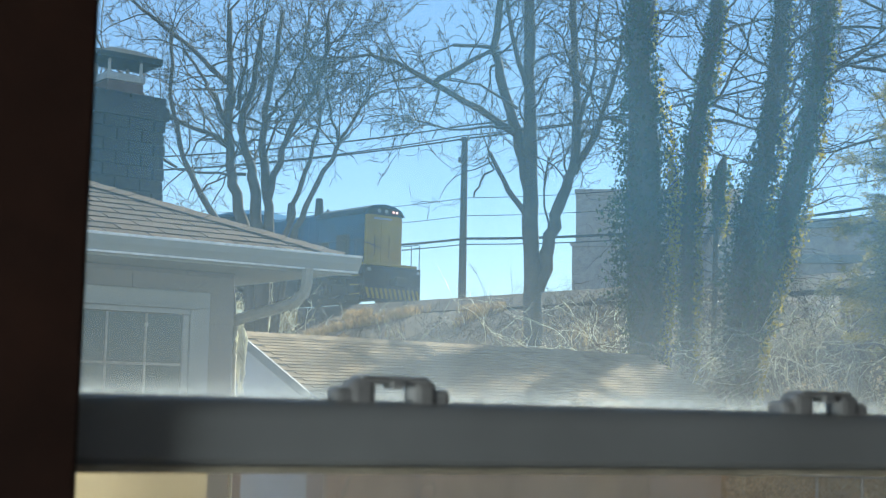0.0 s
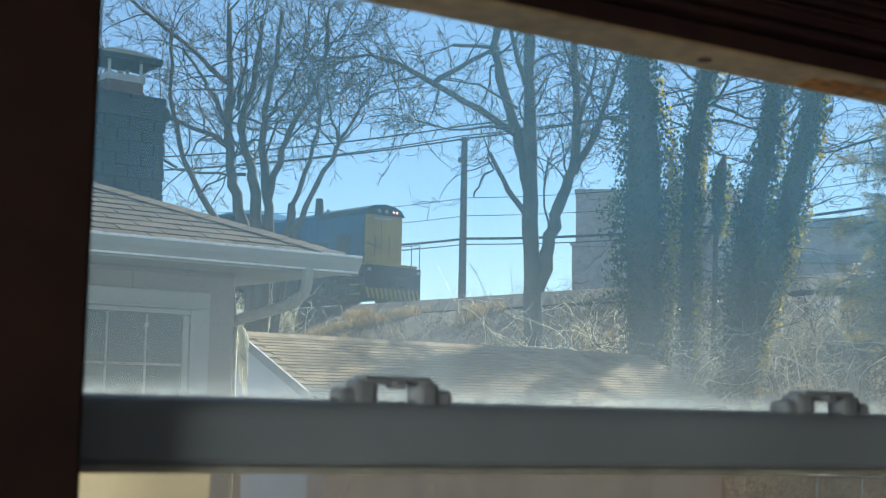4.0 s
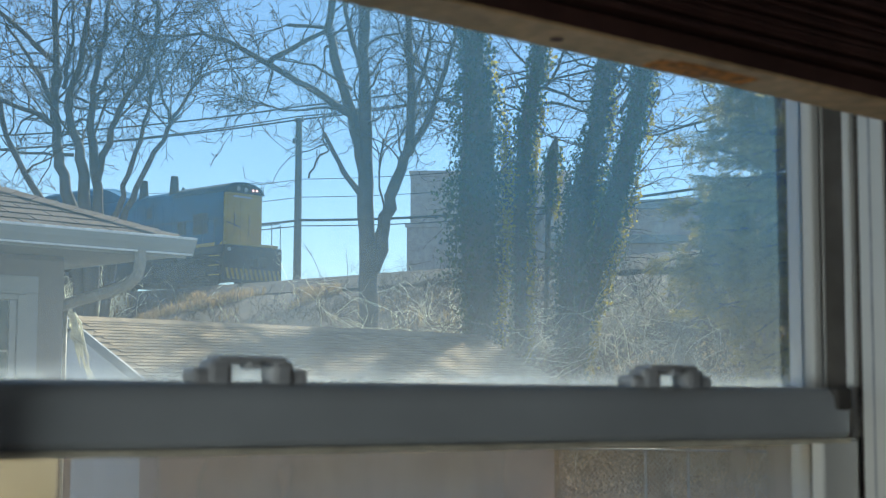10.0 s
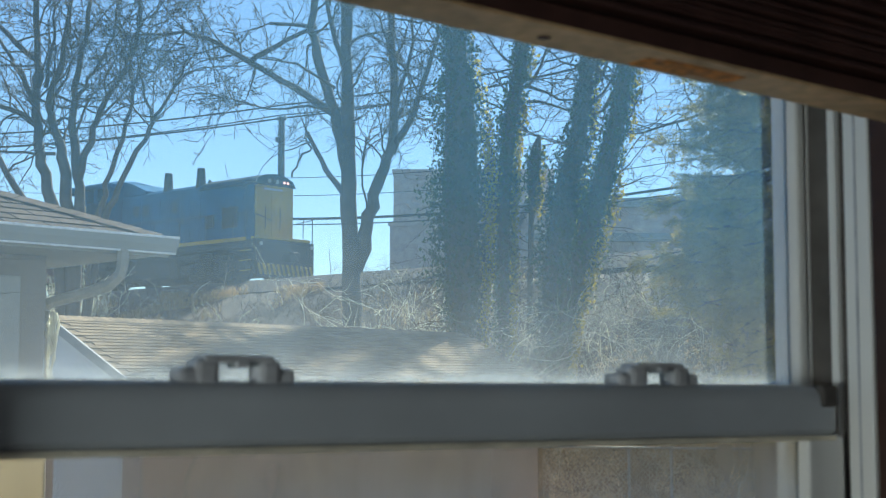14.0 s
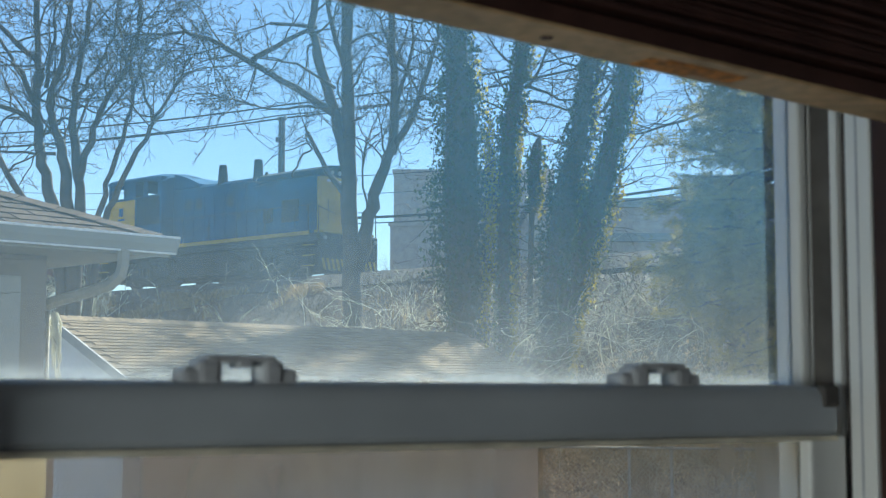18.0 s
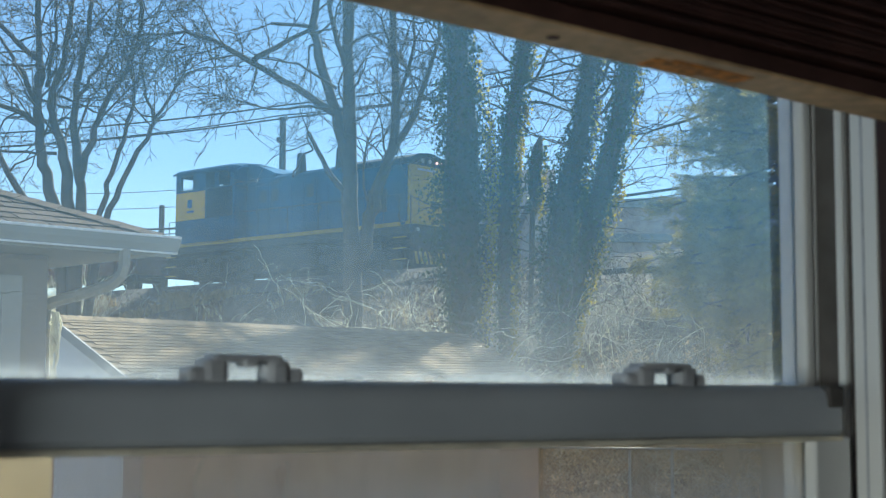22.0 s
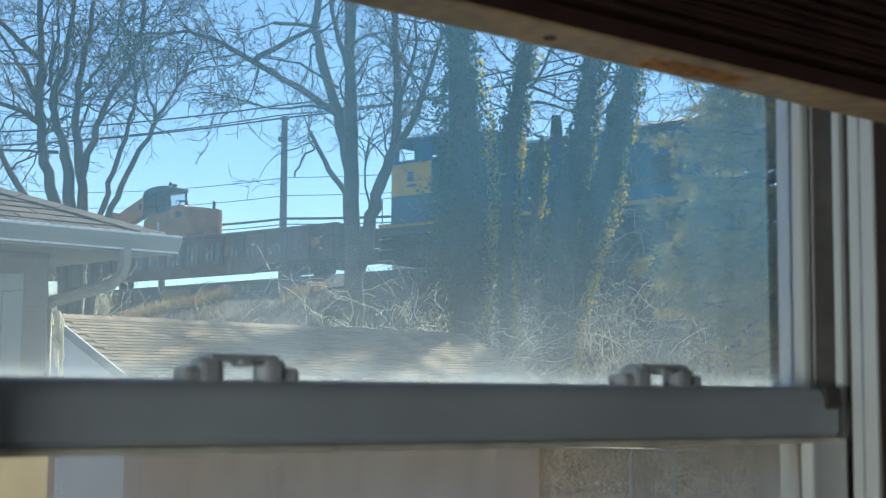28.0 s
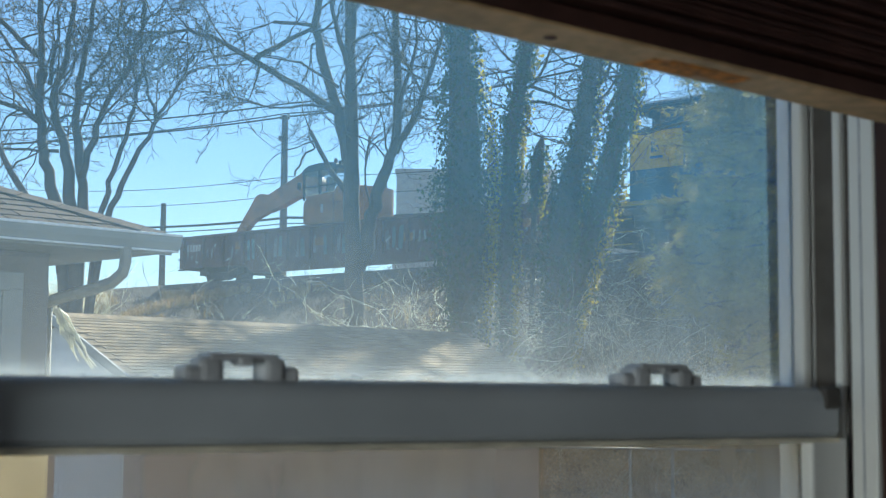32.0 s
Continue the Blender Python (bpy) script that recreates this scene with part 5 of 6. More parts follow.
tree = BareTree("many-stemmed bare tree with a dense crown of twigs", -9.3, 33, 0.6, 11, 0.78, False)
tree.limb([(0.25, 0.79), (-0.14, 5.46), (-0.52, 7.01), (-0.71, 7.94), (-0.73, 8.9), (-0.76, 10.0), (-0.85, 11.79)], 0.24, 0.09, 0.45)
tree.limb([(-0.71, 8.56), (-1.13, 9.52), (-1.51, 10.03), (-2.06, 10.83)], 0.11, 0.04, 0.2)
tree.limb([(0.28, 0.79), (0.19, 5.74), (0.01, 7.01), (-0.21, 7.87), (-0.47, 8.7), (-0.14, 9.87), (0.03, 11.52)], 0.25, 0.07, 0.45)
tree.limb([(0.3, 0.79), (0.36, 5.74), (0.3, 7.01), (0.17, 8.11), (0.19, 9.18), (0.41, 10.42), (0.55, 11.79)], 0.22, 0.06, 0.45)
tree.limb([(0.33, 6.84), (0.66, 8.15), (1.02, 8.97), (1.43, 9.59), (1.73, 10.55), (1.79, 11.79)], 0.13, 0.04, 0.25)
tree.limb([(0.41, 1.61), (0.82, 6.02), (1.13, 7.01), (1.46, 8.11), (1.62, 9.01), (1.54, 10.0), (1.79, 11.24)], 0.12, 0.03, 0.5)
tree.limb([(0.44, 1.61), (0.96, 5.88), (1.46, 6.95), (2.09, 8.19), (2.17, 8.42), (2.61, 9.04), (3.02, 10.0)], 0.13, 0.03, 0.5)
tree.limb([(2.15, 8.35), (1.93, 8.97), (1.79, 9.73), (2.09, 10.96)], 0.06, 0.02, 0.2)
tree.limb([(-0.69, 8.19), (-1.13, 8.54), (-1.65, 8.71), (-2.34, 9.04)], 0.12, 0.05, 0.3)
tree.limb([(-0.25, 7.53), (-1.24, 7.55), (-2.06, 7.64)], 0.06, 0.03, 0.3)
tree.limb([(-0.17, 1.61), (-0.69, 5.74), (-1.24, 6.7), (-1.93, 7.94), (-2.34, 9.59), (-2.34, 11.24)], 0.16, 0.05, 0.4)
tree.limb([(0.14, 8.77), (0.69, 9.59), (1.1, 10.42), (1.24, 11.79)], 0.07, 0.03, 0.2)
tree.limb([(-0.55, 9.18), (-0.41, 10.14), (-0.34, 11.24)], 0.08, 0.04, 0.2)
tree.limb([(-0.74, 8.9), (-0.78, 9.85), (-1.7, 10.7), (-2.8, 11.6), (-3.6, 12.2)], 0.12, 0.05, 0.3)
tree.limb([(-2.3, 9.0), (-3.2, 9.7), (-4.1, 10.6), (-4.6, 11.6)], 0.06, 0.03, 0.1)
tree.limb([(-2.1, 7.7), (-3.0, 8.3), (-3.8, 9.2), (-4.3, 10.0)], 0.05, 0.025, 0.1)
tree.finish()


tree = BareTree("slender bare tree with long arching boughs behind the cedars", 8.6, 34, ground_z(8.6, 34), 17)
tree.limb([(0, -0.4), (-0.1, 3.0), (0.1, 6.0), (0, 9.5)], 0.16, 0.06, 0.3)
tree.limb([(-0.1, 4.0), (-2.2, 5.4), (-3.6, 5.7), (-4.3, 5.4)], 0.07, 0.02, 0.2)
tree.limb([(-0.1, 4.9), (-1.6, 6.6), (-3.0, 7.4), (-3.9, 7.9)], 0.07, 0.02, 0.2)
tree.limb([(-0.1, 3.4), (-2.0, 3.9), (-3.3, 3.5), (-4.2, 3.3)], 0.06, 0.02, 0.3)
tree.limb([(0.0, 6.0), (-1.2, 7.8), (-2.0, 9.4)], 0.06, 0.02, 0.2)
tree.finish()


def leaves(shape, r, centre, n, spreadx, spready, spreadz, s0, s1):
    for i in range(n):
        c = centre + Vector((r.gauss(0, spreadx), r.gauss(0, spready), r.gauss(0, spreadz)))
        s = r.uniform(s0, s1)
        m = Matrix.Translation(c) @ Euler((r.uniform(0, 6.3), r.uniform(0, 6.3), r.uniform(0, 6.3))).to_matrix().to_4x4()
        shape.add([(-s, 0, 0), (-s * 0.2, -s * 0.75, 0.006), (s, 0, 0), (-s * 0.2, s * 0.75, 0.006)], [(0, 1, 2, 3)], m)


def ivy_tree(x, y, z0, stem, seed, label, crown=True):
    """stem: rows of height over the ground, sideways shift and width of the ivy."""
    o = thing("ivy_tree", label, "tree", pose(x, y, z0), "ivy trees")
    r = random.Random(seed)
    part("trunk", Shape().tube([(dx, 0, h) for h, dx, w in stem], [w * 0.34 for h, dx, w in stem], 10), M_BARK, o, smooth=True)
    lv, sp = Shape(), Shape()
    for (h0, x0, w0), (h1, x1, w1) in zip(stem, stem[1:]):
        if w1 < 0.3:
            continue
        n = int(1300 * (h1 - h0) * (w0 + w1) / 2)
        for i in range(n):
            k = r.random()
            h, dx, w = h0 + (h1 - h0) * k, x0 + (x1 - x0) * k, (w0 + (w1 - w0) * k) * 0.5
            a = r.uniform(0, 6.283)
            bulge = 1 + 0.5 * noise.noise((h * 0.9, seed * 3.1, a * 0.3)) + 0.55 * noise.noise((h * 2.8, math.cos(a) * 1.4, math.sin(a) * 1.4 + seed))
            rr = w * bulge * (r.uniform(0.7, 1.05) if r.random() < 0.8 else r.uniform(1.0, 1.35))
            leaves(lv, r, Vector((dx + math.cos(a) * rr, math.sin(a) * rr, h)), 1, 0.03, 0.03, 0.05, 0.026, 0.056)
        # hanging sprays on the sunny side, sunlight painted as their yellow
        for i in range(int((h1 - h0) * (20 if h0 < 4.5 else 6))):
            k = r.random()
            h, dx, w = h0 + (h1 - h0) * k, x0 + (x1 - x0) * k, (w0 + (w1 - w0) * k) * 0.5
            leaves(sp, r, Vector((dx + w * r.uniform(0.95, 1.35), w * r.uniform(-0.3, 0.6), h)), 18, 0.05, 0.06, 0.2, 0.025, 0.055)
    tagged(part("ivy", lv, M_IVY, o, "dark glossy ivy leaves"), kind="stuff")
    tagged(part("ivy_sprays", sp, M_IVY_SUNLIT, o, "hanging ivy sprays with sunlit yellow-green in their colour"), kind="stuff")
    if crown:
        tw = Shape()
        for i in range(26):
            h, dx, w = stem[-1 - (i % 3)]
            d = Vector((r.uniform(-1, 1), r.uniform(-0.5, 0.7), r.uniform(0.1, 1))).normalized()
            grow(tw, (dx, 0, h - r.uniform(0, 2.5)), d, r.uniform(1.2, 3.2), 0.045, 2, r, 0.05, 0.24, 5, 0.006)
        for i in range(30):
            h, dx, w = stem[r.randrange(1, len(stem) - 1)]
            d = Vector((r.choice((-1, 1)) * r.uniform(0.4, 1), r.uniform(-0.6, 0.4), r.uniform(-0.3, 0.6))).normalized()
            grow(tw, (dx, 0, h), d, r.uniform(0.8, 2.4), 0.022, 1, r, -0.05, 0.26, 4, 0.006)
        tagged(part("crown", tw, M_TWIG, o, "fine bare twigs"), kind="stuff")
    return o


ivy_tree(0.4, 30, 2.6, [(-0.6, 0.05, 0.7), (1.2, 0.05, 0.75), (2.4, 0.0, 1.05), (4.2, -0.02, 1.2), (5.6, 0.0, 1.05), (7.0, -0.1, 0.75), (8.5, -0.12, 0.6), (11, -0.15, 0.5), (13, -0.2, 0.35)], 1, "thick tree trunk smothered in dark green ivy")
ivy_tree(1.4, 31, 2.6, [(-0.6, -0.05, 0.3), (2, -0.02, 0.4), (4.0, -0.02, 0.48), (5.6, 0.1, 0.5), (7.0, 0.34, 0.46), (8.2, 0.55, 0.4), (10.5, 0.8, 0.3), (12.5, 0.9, 0.26)], 2, "slender leaning trunk wrapped in ivy")
ivy_tree(2.4, 30.5, 2.3, [(-0.6, -0.1, 0.45), (1.5, 0.0, 0.6), (3.0, 0.16, 0.85), (4.6, 0.38, 0.75), (5.6, 0.65, 0.58), (7.0, 0.85, 0.5), (8.6, 1.0, 0.45), (11, 1.3, 0.4), (13, 1.5, 0.28)], 4, "leaning forked trunk thick with ivy")
ivy_tree(2.55, 30.0, 2.3, [(-0.6, -0.1, 0.4), (1.5, 0.15, 0.5), (3.0, 0.5, 0.6), (4.6, 0.98, 0.68), (5.8, 1.3, 0.6), (7.0, 1.52, 0.5), (8.6, 1.76, 0.46), (11, 1.95, 0.4), (13, 2.2, 0.28)], 5, "leaning trunk with sunlit ivy along its edge")
ivy_tree(1.95, 32, 2.6, [(-0.6, 0.05, 0.2), (2.0, 0.1, 0.2), (4.0, 0.15, 0.2), (4.6, 0.18, 0.32), (5.1, 0.22, 0.44), (5.5, 0.28, 0.36), (5.8, 0.36, 0.1)], 6, "slim stem with a tuft of ivy between taller trunks", False)


def conifer(x, y, z0, seed, reach):
    """A cedar whose flat boughs reach out sideways in ragged sprays."""
    o = thing("cedar", "dark evergreen cedar with drooping ragged boughs", "tree", pose(x, y, z0), "cedars")
    r = random.Random(seed)
    part("trunk", Shape().tube([(0, 0, -0.5), (0.05, 0, 4), (0, 0, 9.5)], [0.2, 0.14, 0.05], 9), M_BARK, o, smooth=True)
    wood, nd = Shape(), Shape()
    for i in range(80):
        h = 2.6 + 6.0 * r.random()
        a = math.pi + r.uniform(-1.1, 1.1) if r.random() < 0.75 else r.uniform(0, 6.283)
        ln = r.uniform(0.6, 1.0) * reach * (1.15 - h / 14)
        d = Vector((math.cos(a), math.sin(a), r.uniform(-0.15, 0.4))).normalized()
        line, q, e = [], Vector((0, 0, h)), d.copy()
        for k in range(7):
            line.append(q.copy())
            e = (lean(e, 0.13, r) - Vector((0, 0, 0.03 * k))).normalized()
            q = q + e * ln / 6
        wood.tube(line, [0.045 - 0.006 * k for k in range(7)], 5, False)
        for j in range(int(ln * 7)):
            k = r.uniform(1.5, 5.99)
            base = line[int(k)].lerp(line[int(k) + 1], k % 1)
            side = lean(e, 0.9, r)
            side.z *= 0.5
            sl_ = r.uniform(0.25, 0.75)
            wood.tube([base, base + side * sl_], [0.01, 0.004], 3, False)
            for q2 in range(int(44 * sl_)):
                c = base + side * sl_ * r.uniform(0.2, 1.05) + Vector((r.gauss(0, 0.06), r.gauss(0, 0.06), r.gauss(0, 0.05)))
                for q3 in range(5):
                    w = lean(side, 0.6, r) * r.uniform(0.07, 0.15)
                    n = lean(w.orthogonal().normalized(), 0.6, r) * 0.0065
                    nd.add([c - n, c + n, c + w + n * 0.5, c + w - n * 0.5], [(0, 1, 2, 3)])
    tagged(part("boughs", wood, M_BARK, o), kind="stuff")
    tagged(part("needles", nd, M_PINE, o, "green sprays of needles"), kind="stuff")


conifer(7.3, 28, ground_z(7.3, 28), 21, 3.9)
conifer(7.9, 26.5, ground_z(7.9, 26.5), 22, 3.6)


# ---- undergrowth ----
def on_ground(u, v):
    p = RAIL0 + ALONG * u + ACROSS * v
    return Vector((p.x, p.y, ground_z(p.x, p.y)))


def brush(label, n, us, vs, length, radius, material, seed, droop=0.6, name="brush"):
    r = random.Random(seed)
    b = Shape()
    for i in range(n):
        p = on_ground(r.uniform(*us), r.uniform(*vs))
        if noise.noise((p.x * 0.5, p.y * 0.5, seed)) < -0.28 or p.y < 26.4 or (p.y < 29 and p.x < 2.0):
            continue
        a = r.uniform(0, 6.283)
        out = Vector((math.cos(a), math.sin(a), 0))
        ln, k = r.uniform(*length), r.uniform(0.2, 1) * droop
        q, d, pts = p - Vector((0, 0, 0.05)), (out * r.uniform(0.1, 0.5) + Vector((0, 0, 1))).normalized(), []
        m = 6
        for j in range(m + 1):
            pts.append(q.copy())
            d = (d + out * 0.22 * k - Vector((0, 0, 0.3 * k * j / m)) + Vector((r.gauss(0, 0.3), r.gauss(0, 0.3), r.gauss(0, 0.22)))).normalized()
            q = q + d * ln / m
        rad = r.uniform(*radius)
        b.tube(pts, [rad * (1 - 0.6 * j / m) for j in range(m + 1)], 3, False)
        for j in range(3):
            i2 = r.randrange(2, m)
            s = lean((pts[i2 + 1] - pts[i2]).normalized(), 0.6, r)
            b.tube([pts[i2], pts[i2] + s * ln * 0.12, pts[i2] + s * ln * 0.22 + Vector((0, 0, r.uniform(-0.06, 0.04)))], [rad * 0.55, rad * 0.45, rad * 0.3], 3, False)
    return tagged(part(name, b, material), label, name, kind="stuff")


brush("tangled dry brush stems on the railway bank", 280, (2, 30), (-10.5, -2.0), (0.6, 1.7), (0.006, 0.011), M_DRY_SUNLIT, 31)
brush("tangled dry brush stems on the far left of the bank", 2300, (-7, 5), (-13, -4.0), (0.9, 2.6), (0.008, 0.016), M_DRY_SUNLIT, 32, 0.5)
brush("dense arching briar canes behind the fence", 950, (19, 36), (-17, -5.0), (0.6, 1.9), (0.006, 0.011), M_DRY_SUNLIT, 33, 0.9)
brush("dark bare shrub stems on the railway bank", 260, (-4, 34), (-12, -2.5), (0.8, 2.2), (0.006, 0.012), M_TWIG, 34, 0.4)
# stems added to darken sunlit soil where the bank lies in shade
brush("dark stems added as shade along the top of the bank", 1300, (13, 37), (-5.5, -1.8), (0.4, 1.0), (0.008, 0.016), M_TWIG, 38, 0.5)
brush("low brown thicket on the slope below the track", 700, (-6, 13), (-9.0, -3.5), (0.4, 1.0), (0.007, 0.014), M_TWIG, 39, 0.5)
brush("upright brown shoots along the crest of the bank", 240, (8, 30), (-4.5, -2.2), (0.4, 1.1), (0.005, 0.010), M_TWIG, 37, 0.35)


def vines(label, n, xr, yr, top, material, seed, name="vine_tangle"):
    """Thin wandering stems that climb, arch over and curl back, with short side shoots."""
    r = random.Random(seed)
    b = Shape()
    for i in range(n):
        x, y = r.uniform(*xr), r.uniform(*yr)
        q = Vector((x, y, ground_z(x, y) - 0.05))
        d, bend = lean(Vector((0, 0, 1)), 0.45, r), Vector((r.gauss(0, 0.16), r.gauss(0, 0.08), 0))
        lid, pts = q.z + (top - q.z) * r.uniform(0.35, 1.0), []
        for j in range(r.randrange(12, 28)):
            pts.append(q.copy())
            if r.random() < 0.2:
                bend = Vector((r.gauss(0, 0.3), r.gauss(0, 0.12), r.gauss(0, 0.12)))
            d = (lean(d, 0.3, r) + bend - Vector((0, 0, 0.35 if q.z > lid else 0))).normalized()
            q = q + d * 0.2
        rad = r.uniform(0.004, 0.008)
        b.tube(pts, [rad * (1 - 0.55 * j / len(pts)) for j in range(len(pts))], 4, False)
        for j in range(2, len(pts), 2):
            s, q2, side = lean(d, 1.2, r), pts[j].copy(), []
            for k in range(5):
                side.append(q2.copy())
                s = lean(s, 0.35, r)
                q2 = q2 + s * 0.11
            b.tube(side, [rad * 0.6, rad * 0.55, rad * 0.5, rad * 0.4, rad * 0.3], 3, False)
    return tagged(part(name, b, material), label, "vines", kind="stuff")


vines("pale sunlit vines tangled between the bare tree and the ivy", 48, (-3.0, 0.2), (31.2, 33.0), 7.2, M_DRY_SUNLIT, 61)
vines("brown vines tangled between the bare tree and the ivy", 60, (-3.4, 0.4), (32.0, 34.5), 7.6, M_TWIG, 62)
vines("pale vine stems arching round the ivy trunks", 120, (0.6, 4.4), (28.8, 31.5), 8.6, M_DRY_SUNLIT, 63)
vines("pale vine stems climbing under the cedars", 70, (3.6, 6.9), (27.4, 30.5), 6.0, M_DRY_SUNLIT, 64)
vines("pale knotted vines on the bank beyond the house corner", 300, (-11.5, -6.0), (29.5, 34.5), 5.6, M_DRY_SUNLIT, 65)


def litter(n, xs_, ys_, seed, label):
    """Dead leaves lying about and caught in the low stems."""
    r = random.Random(seed)
    b = Shape()
    for i in range(n):
        x, y = r.uniform(*xs_), r.uniform(*ys_)
        if noise.noise((x * 0.9, y * 0.9, seed)) < -0.1:
            continue
        leaves(b, r, Vector((x, y, ground_z(x, y) + abs(r.gauss(0, 0.32)))), 3, 0.08, 0.08, 0.05, 0.015, 0.036)
    tagged(part("dead_leaves", b, M_LITTER), label, "leaves", kind="stuff")


litter(8000, (2.0, 9.0), (26.0, 30.0), 51, "orange-brown dead leaves heaped behind the fence")


def grass(n, us, vs, height, seed, label):
    r = random.Random(seed)
    b = Shape()
    for i in range(n):
        p = on_ground(r.uniform(*us), r.uniform(*vs))
        if noise.noise((p.x * 0.4, p.y * 0.4, seed)) < 0.02 or (p.y < 29 and p.x < 2.2):
            continue
        for j in range(5):
            a, h = r.uniform(0, 6.283), r.uniform(*height)
            d = Vector((math.cos(a), math.sin(a), 0))
            e = Vector((-d.y, d.x, 0)) * 0.008
            q = p + Vector((r.gauss(0, 0.06), r.gauss(0, 0.06), -0.02))
            b.add([q - e, q + e, q + d * h * 0.25 + e + Vector((0, 0, h * 0.75)), q + d * h * 0.25 - e + Vector((0, 0, h * 0.75)), q + d * h * 0.7 + Vector((0, 0, h * 0.9))], [(0, 1, 2, 3), (3, 2, 4)])
    tagged(part("dry_grass", b, M_GRASS), label, "grass", kind="stuff")


grass(4200, (-5, 13), (-5.5, -1.9), (0.15, 0.42), 41, "pale dry grass on the railway bank")
grass(600, (16, 36), (-15, -1.8), (0.15, 0.45), 42, "sparse dry grass below the track")


# frayed strips that blow about by the house's corner
# pipe added for the bright line of the sunlit lower downspout
pipe = thing("lit_downspout_line", "thin pipe added for the sunlit line of the downspout", "pipe", pose(-2.75, 9.42, 0))
part("tube", Shape().tube([(0, 0, 0), (0, 0, 3.08)], 0.015, 10), M_SPOUT, pipe, smooth=True)
part("cap", Shape().tube([(0, 0, 3.081), (0.005, 0, 3.1), (0.03, 0, 3.13)], [0.02, 0.02, 0.012], 10), M_WHITE, pipe)
STRIPS = []
strip_thing = thing("tattered_strips", "pale frayed plastic strips blowing at the house corner", "strips", pose(-2.7, 9.39, 3.06, 0, 0, 20))
r = random.Random(5)
for k in range(3):
    b = Shape()
    for j in range(3):
        x, pts = r.uniform(-0.02, 0.025), []
        for i in range(7):
            pts.append((x + r.gauss(0, 0.008), r.gauss(0, 0.006), -i * (0.05 + 0.015 * k)))
        b.tube(pts, [0.008, 0.01, 0.008, 0.011, 0.007, 0.006, 0.003], 5)
    # a loose knot half-way down
    loop = [(0.02 * math.cos(w * 1.05), 0.012 * math.sin(w * 1.05), -0.17 - 0.02 * k + 0.018 * math.sin(w * 2.1)) for w in range(7)]
    b.tube(loop, 0.009, 5)
    STRIPS.append(part("strip", b, M_CLOTH, strip_thing, m=pose(0.01 * k - 0.01, 0.004 * k, 0)))


# ---- shingles ----
def shingle_mesh(wd, ht, mat_):
    return Shape().add([(0, 0, 0.004), (wd, 0, 0.004), (wd, ht, 0.001), (0, ht, 0.001), (0, 0, 0.013), (wd, 0, 0.013), (wd, ht, 0.004), (0, ht, 0.004)], [(4, 5, 6, 7), (0, 1, 5, 4), (0, 4, 7, 3), (1, 2, 6, 5)]).mesh("shingle", mat_)


ang = math.degrees(math.atan(SL))
rows_ = 13
tabs = {}
for j in range(rows_):
    d = 0.145 * j                               # up the slope
    yy = RE + d * math.cos(math.atan(SL)) - 0.005
    zz = RB + (yy - RE) * SL
    x = -4.3 + (0.155 if j % 2 else 0.0) + rnd.uniform(-0.02, 0.02)
    while x < -yy:
        wd = min(0.305, -yy - x - 0.02)
        if wd > 0.06:
            key = round(wd, 2)
            if key not in tabs:
                tabs[key] = shingle_mesh(key - 0.006, 0.155, M_SHINGLE)
            part("shingle", tabs[key], M_SHINGLE, house, m=pose(x, yy, zz, ang + rnd.uniform(-0.4, 0.9), 0, rnd.uniform(-0.5, 0.5)))
        x += 0.31
hipcap = Shape().add([(-0.13, 0, -0.018), (0, 0, 0.022), (0.13, 0, -0.018), (-0.13, 0.3, -0.028), (0, 0.3, 0.01), (0.13, 0.3, -0.028), (-0.13, 0, -0.03), (0, 0, 0.01), (0.13, 0, -0.03)], [(0, 1, 4, 3), (1, 2, 5, 4), (6, 7, 1, 0), (7, 8, 2, 1)]).mesh("hip_shingle", M_SHINGLE)
hipang = math.degrees(math.atan(SL / math.sqrt(2)))
for i in range(22):
    d = i * 0.145
    h = d * math.cos(radians(hipang)) / math.sqrt(2)
    part("hip_shingle", hipcap, M_SHINGLE, house, m=pose(-RE - h, RE + h, RB + 0.008 + h * SL, 0, 0, 45) @ pose(0, 0, 0, hipang + rnd.uniform(-0.5, 1.2), 0, 0))
pitch = math.degrees(math.atan2(ZR - ZE, HW))
gs = shingle_mesh(0.325, 0.118, M_SHINGLE2)
rest = Shape()
count = 0
for j in range(22):
    d = 0.106 * j
    x = (0.16 if j % 2 else 0.0)
    while x < GLEN - 0.05:
        m = pose(x, -HW + d * math.cos(radians(pitch)) - 0.01, ZE + d * math.sin(radians(pitch)) + 0.002, pitch + rnd.uniform(-0.2, 0.7), 0, 0)
        if x < 4.6 and count < 300:
            part("shingle", gs, M_SHINGLE2, garage, m=m)
            count += 1
        else:
            rest.add([(0, 0, 0.004), (0.325, 0, 0.004), (0.325, 0.118, 0.001), (0, 0.118, 0.001), (0, 0, 0.016), (0.325, 0, 0.016), (0.325, 0.118, 0.004), (0, 0.118, 0.004)], [(4, 5, 6, 7), (0, 1, 5, 4), (0, 4, 7, 3), (1, 2, 6, 5)], m)
        x += 0.33
tagged(part("shingle_field", rest, M_SHINGLE2, garage), kind="stuff")
ridge = Shape().add([(0, -0.14, -0.055), (0, 0, 0.02), (0, 0.14, -0.055), (0.3, -0.14, -0.062), (0.3, 0, 0.008), (0.3, 0.14, -0.062)], [(0, 1, 4, 3), (1, 2, 5, 4)]).mesh("ridge_shingle", M_SHINGLE2)
for i in range(int(GLEN / 0.15)):
    part("ridge_shingle", ridge, M_SHINGLE2, garage, m=pose(i * 0.15, 0, ZR + 0.012))


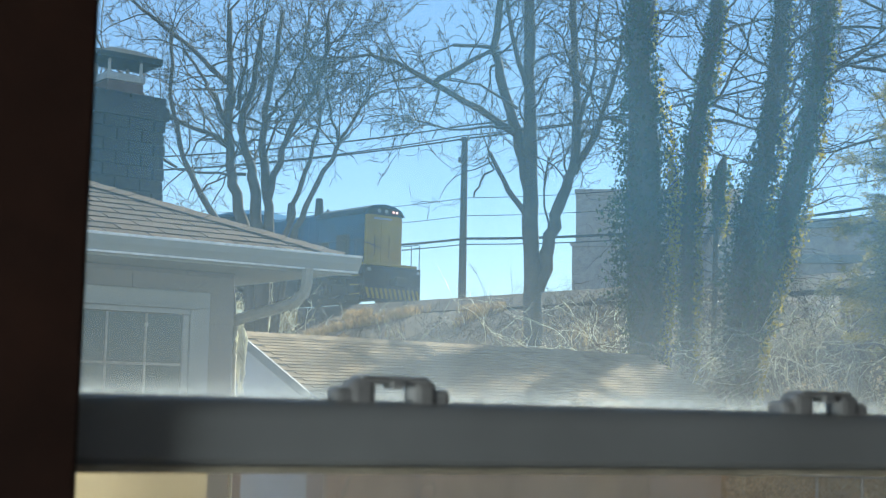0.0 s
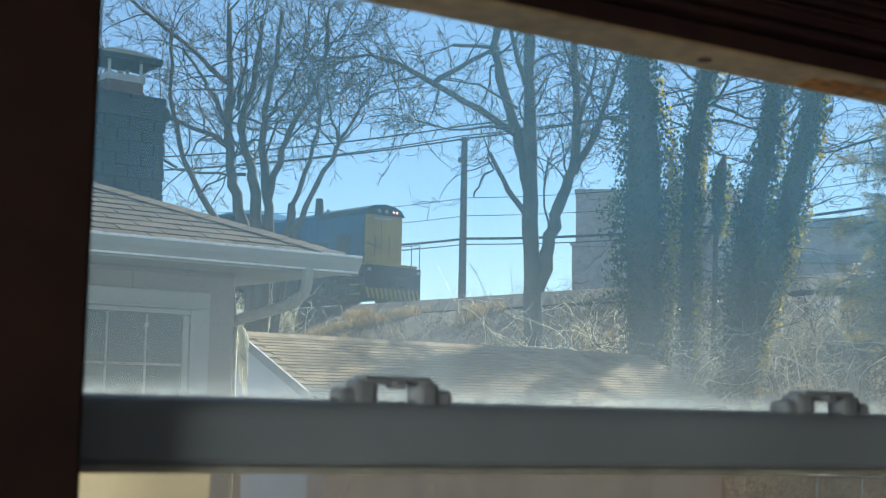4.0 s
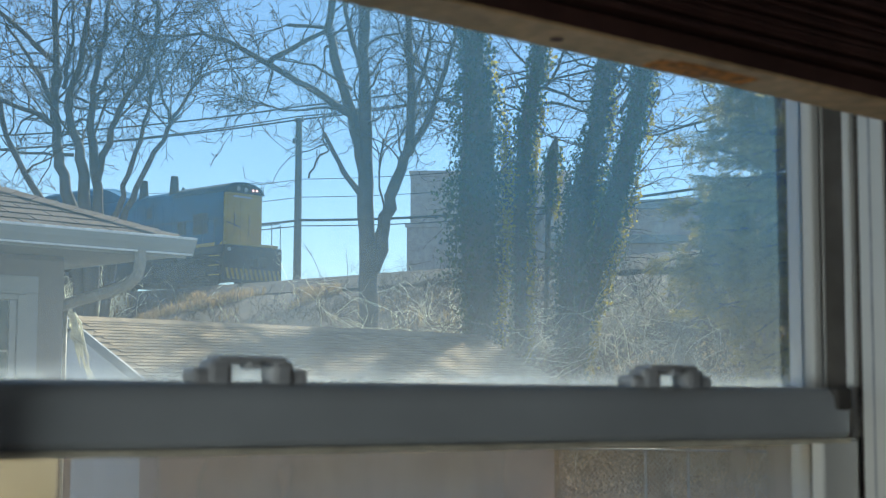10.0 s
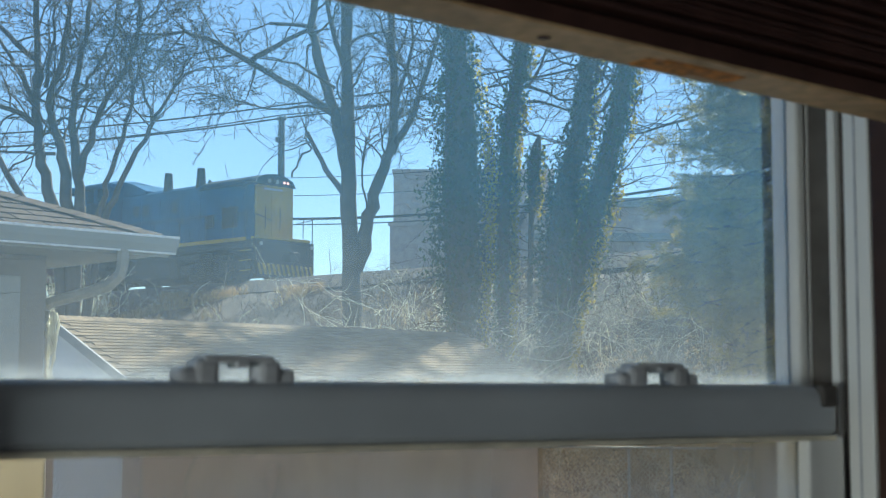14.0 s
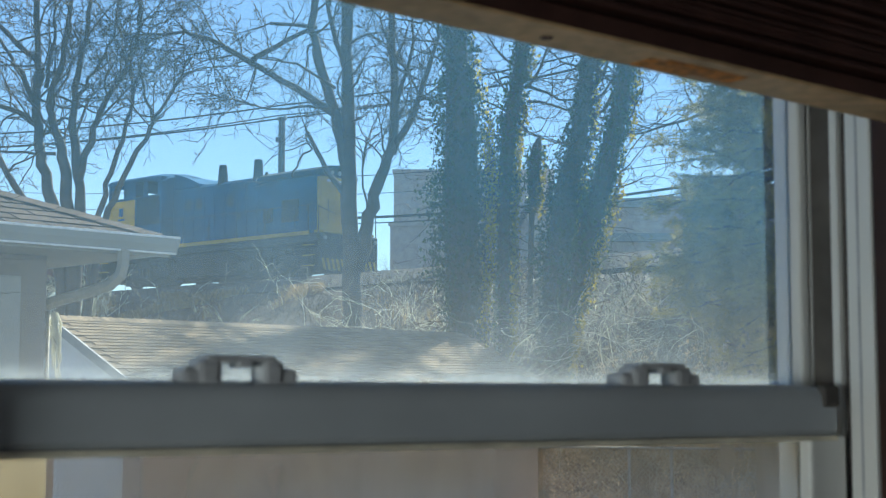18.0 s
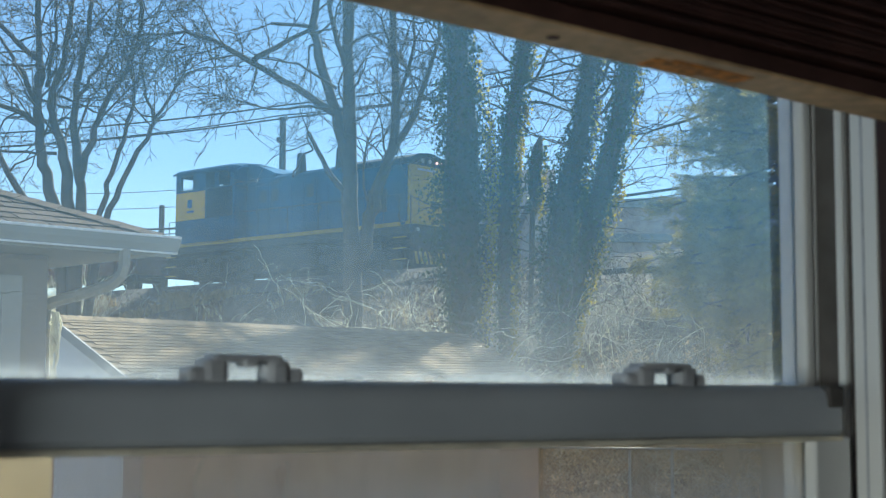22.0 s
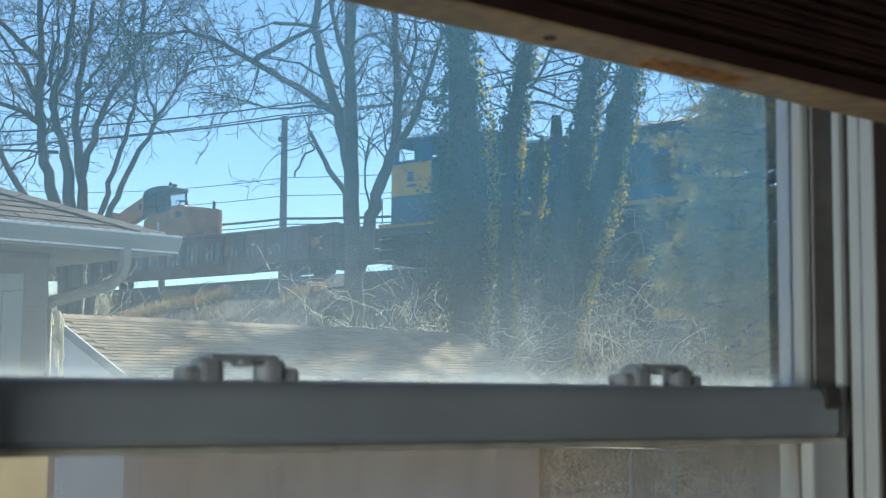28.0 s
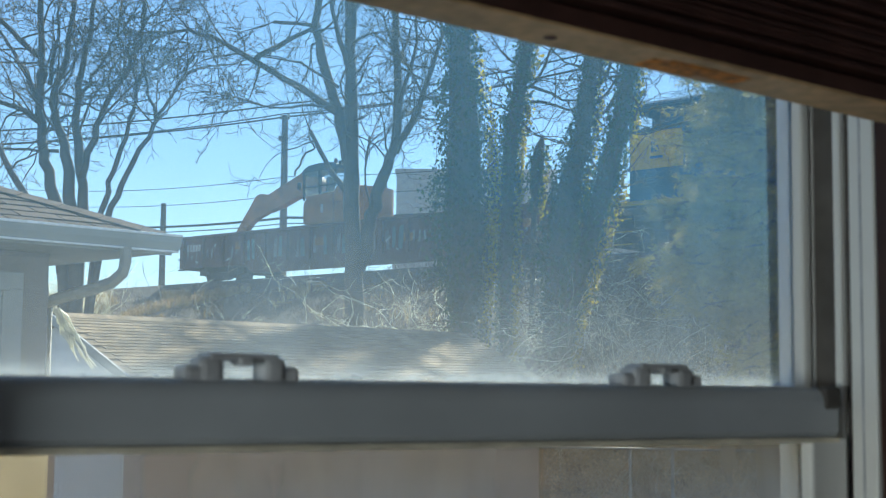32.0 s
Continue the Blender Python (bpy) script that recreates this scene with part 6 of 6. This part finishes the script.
def motions():
    """All that moves: the train, its wheels and the blind."""
    s_rows = [(0, -9.24), (5.0, -9.21), (6.0, -9.14), (6.5, -9.08), (7, -9.0), (7.5, -8.86), (8, -8.69), (8.5, -8.5), (9, -8.23), (9.5, -7.94), (10, -7.65), (10.5, -7.31), (11, -6.98), (12, -6.29), (13, -5.59), (14, -4.9), (14.5, -4.53), (16.5, -2.98),
              (17, -2.52), (18, -1.63), (19, -0.72), (20, 0.27), (20.5, 0.8), (21, 1.36), (21.5, 1.96), (22, 2.61), (22.5, 3.3), (23, 4.03), (23.5, 4.85), (24, 5.7), (24.5, 6.6), (25, 7.52), (25.5, 8.46), (26.5, 10.5), (27.5, 12.7), (28, 13.78), (28.5, 14.87), (29, 16.0), (29.5, 17.12), (30, 18.27), (31, 20.62), (32, 23.0)]

    def s_at(t):
        for (a, p), (b, q) in zip(s_rows, s_rows[1:]):
            if a <= t <= b:
                return p + (q - p) * (t - a) / (b - a)
        return s_rows[-1][1]

    for ob, ahead in ((loco, 0.0), (gon, 0.0), (dig, 0.45)):
        walk(ob, [(t, pose(*track(s + ahead, 0, 0), 0, 0, TURN)) for t, s in s_rows])
    strip_rows = [(0, 0, 0), (6, 2, 4), (8, 3, 6), (8.6, 12, 40), (9.1, 14, 62), (9.6, 10, 38), (10.3, 2, 6), (12, 0, 2), (14, 0, -3), (18, 0, 3), (23.5, 0, -2), (24.4, 6, 22), (25, 8, 30), (25.8, 4, 12), (28, 0, 4), (29.4, 2, 10), (31, 6, 24), (31.6, 4, 34), (32, 2, 28)]
    for k, st in enumerate(STRIPS):
        base = st.matrix_basis.copy()
        walk(st, [(t, base @ pose(0, 0, 0, a, -b * (0.75 + 0.2 * k), 0)) for t, a, b in strip_rows])
    steps = [i * 0.25 for i in range(129)]
    for ob, u, r in WHEELS:
        walk(ob, [(t, pose(u, 0, r, 0, math.degrees((s_at(t) + 9.24) / r), 0)) for t in steps])
    up = [(0.0, 0.085), (0.35, 0.085), (0.5, 0.022), (0.7, 0.034), (0.85, 0.028), (1.0, 0.036), (1.15, 0.09), (1.4, 0.11), (1.55, 0.1), (1.7, 0.048), (1.8, 0.018), (1.9, 0.006), (2.0, 0.0), (32.0, 0.0)]
    walk(blind, [(t, BLIND @ pose(0.17, -0.1, 0.2425 + dz, 0, 2.9, 0)) for t, dz in up])


motions()
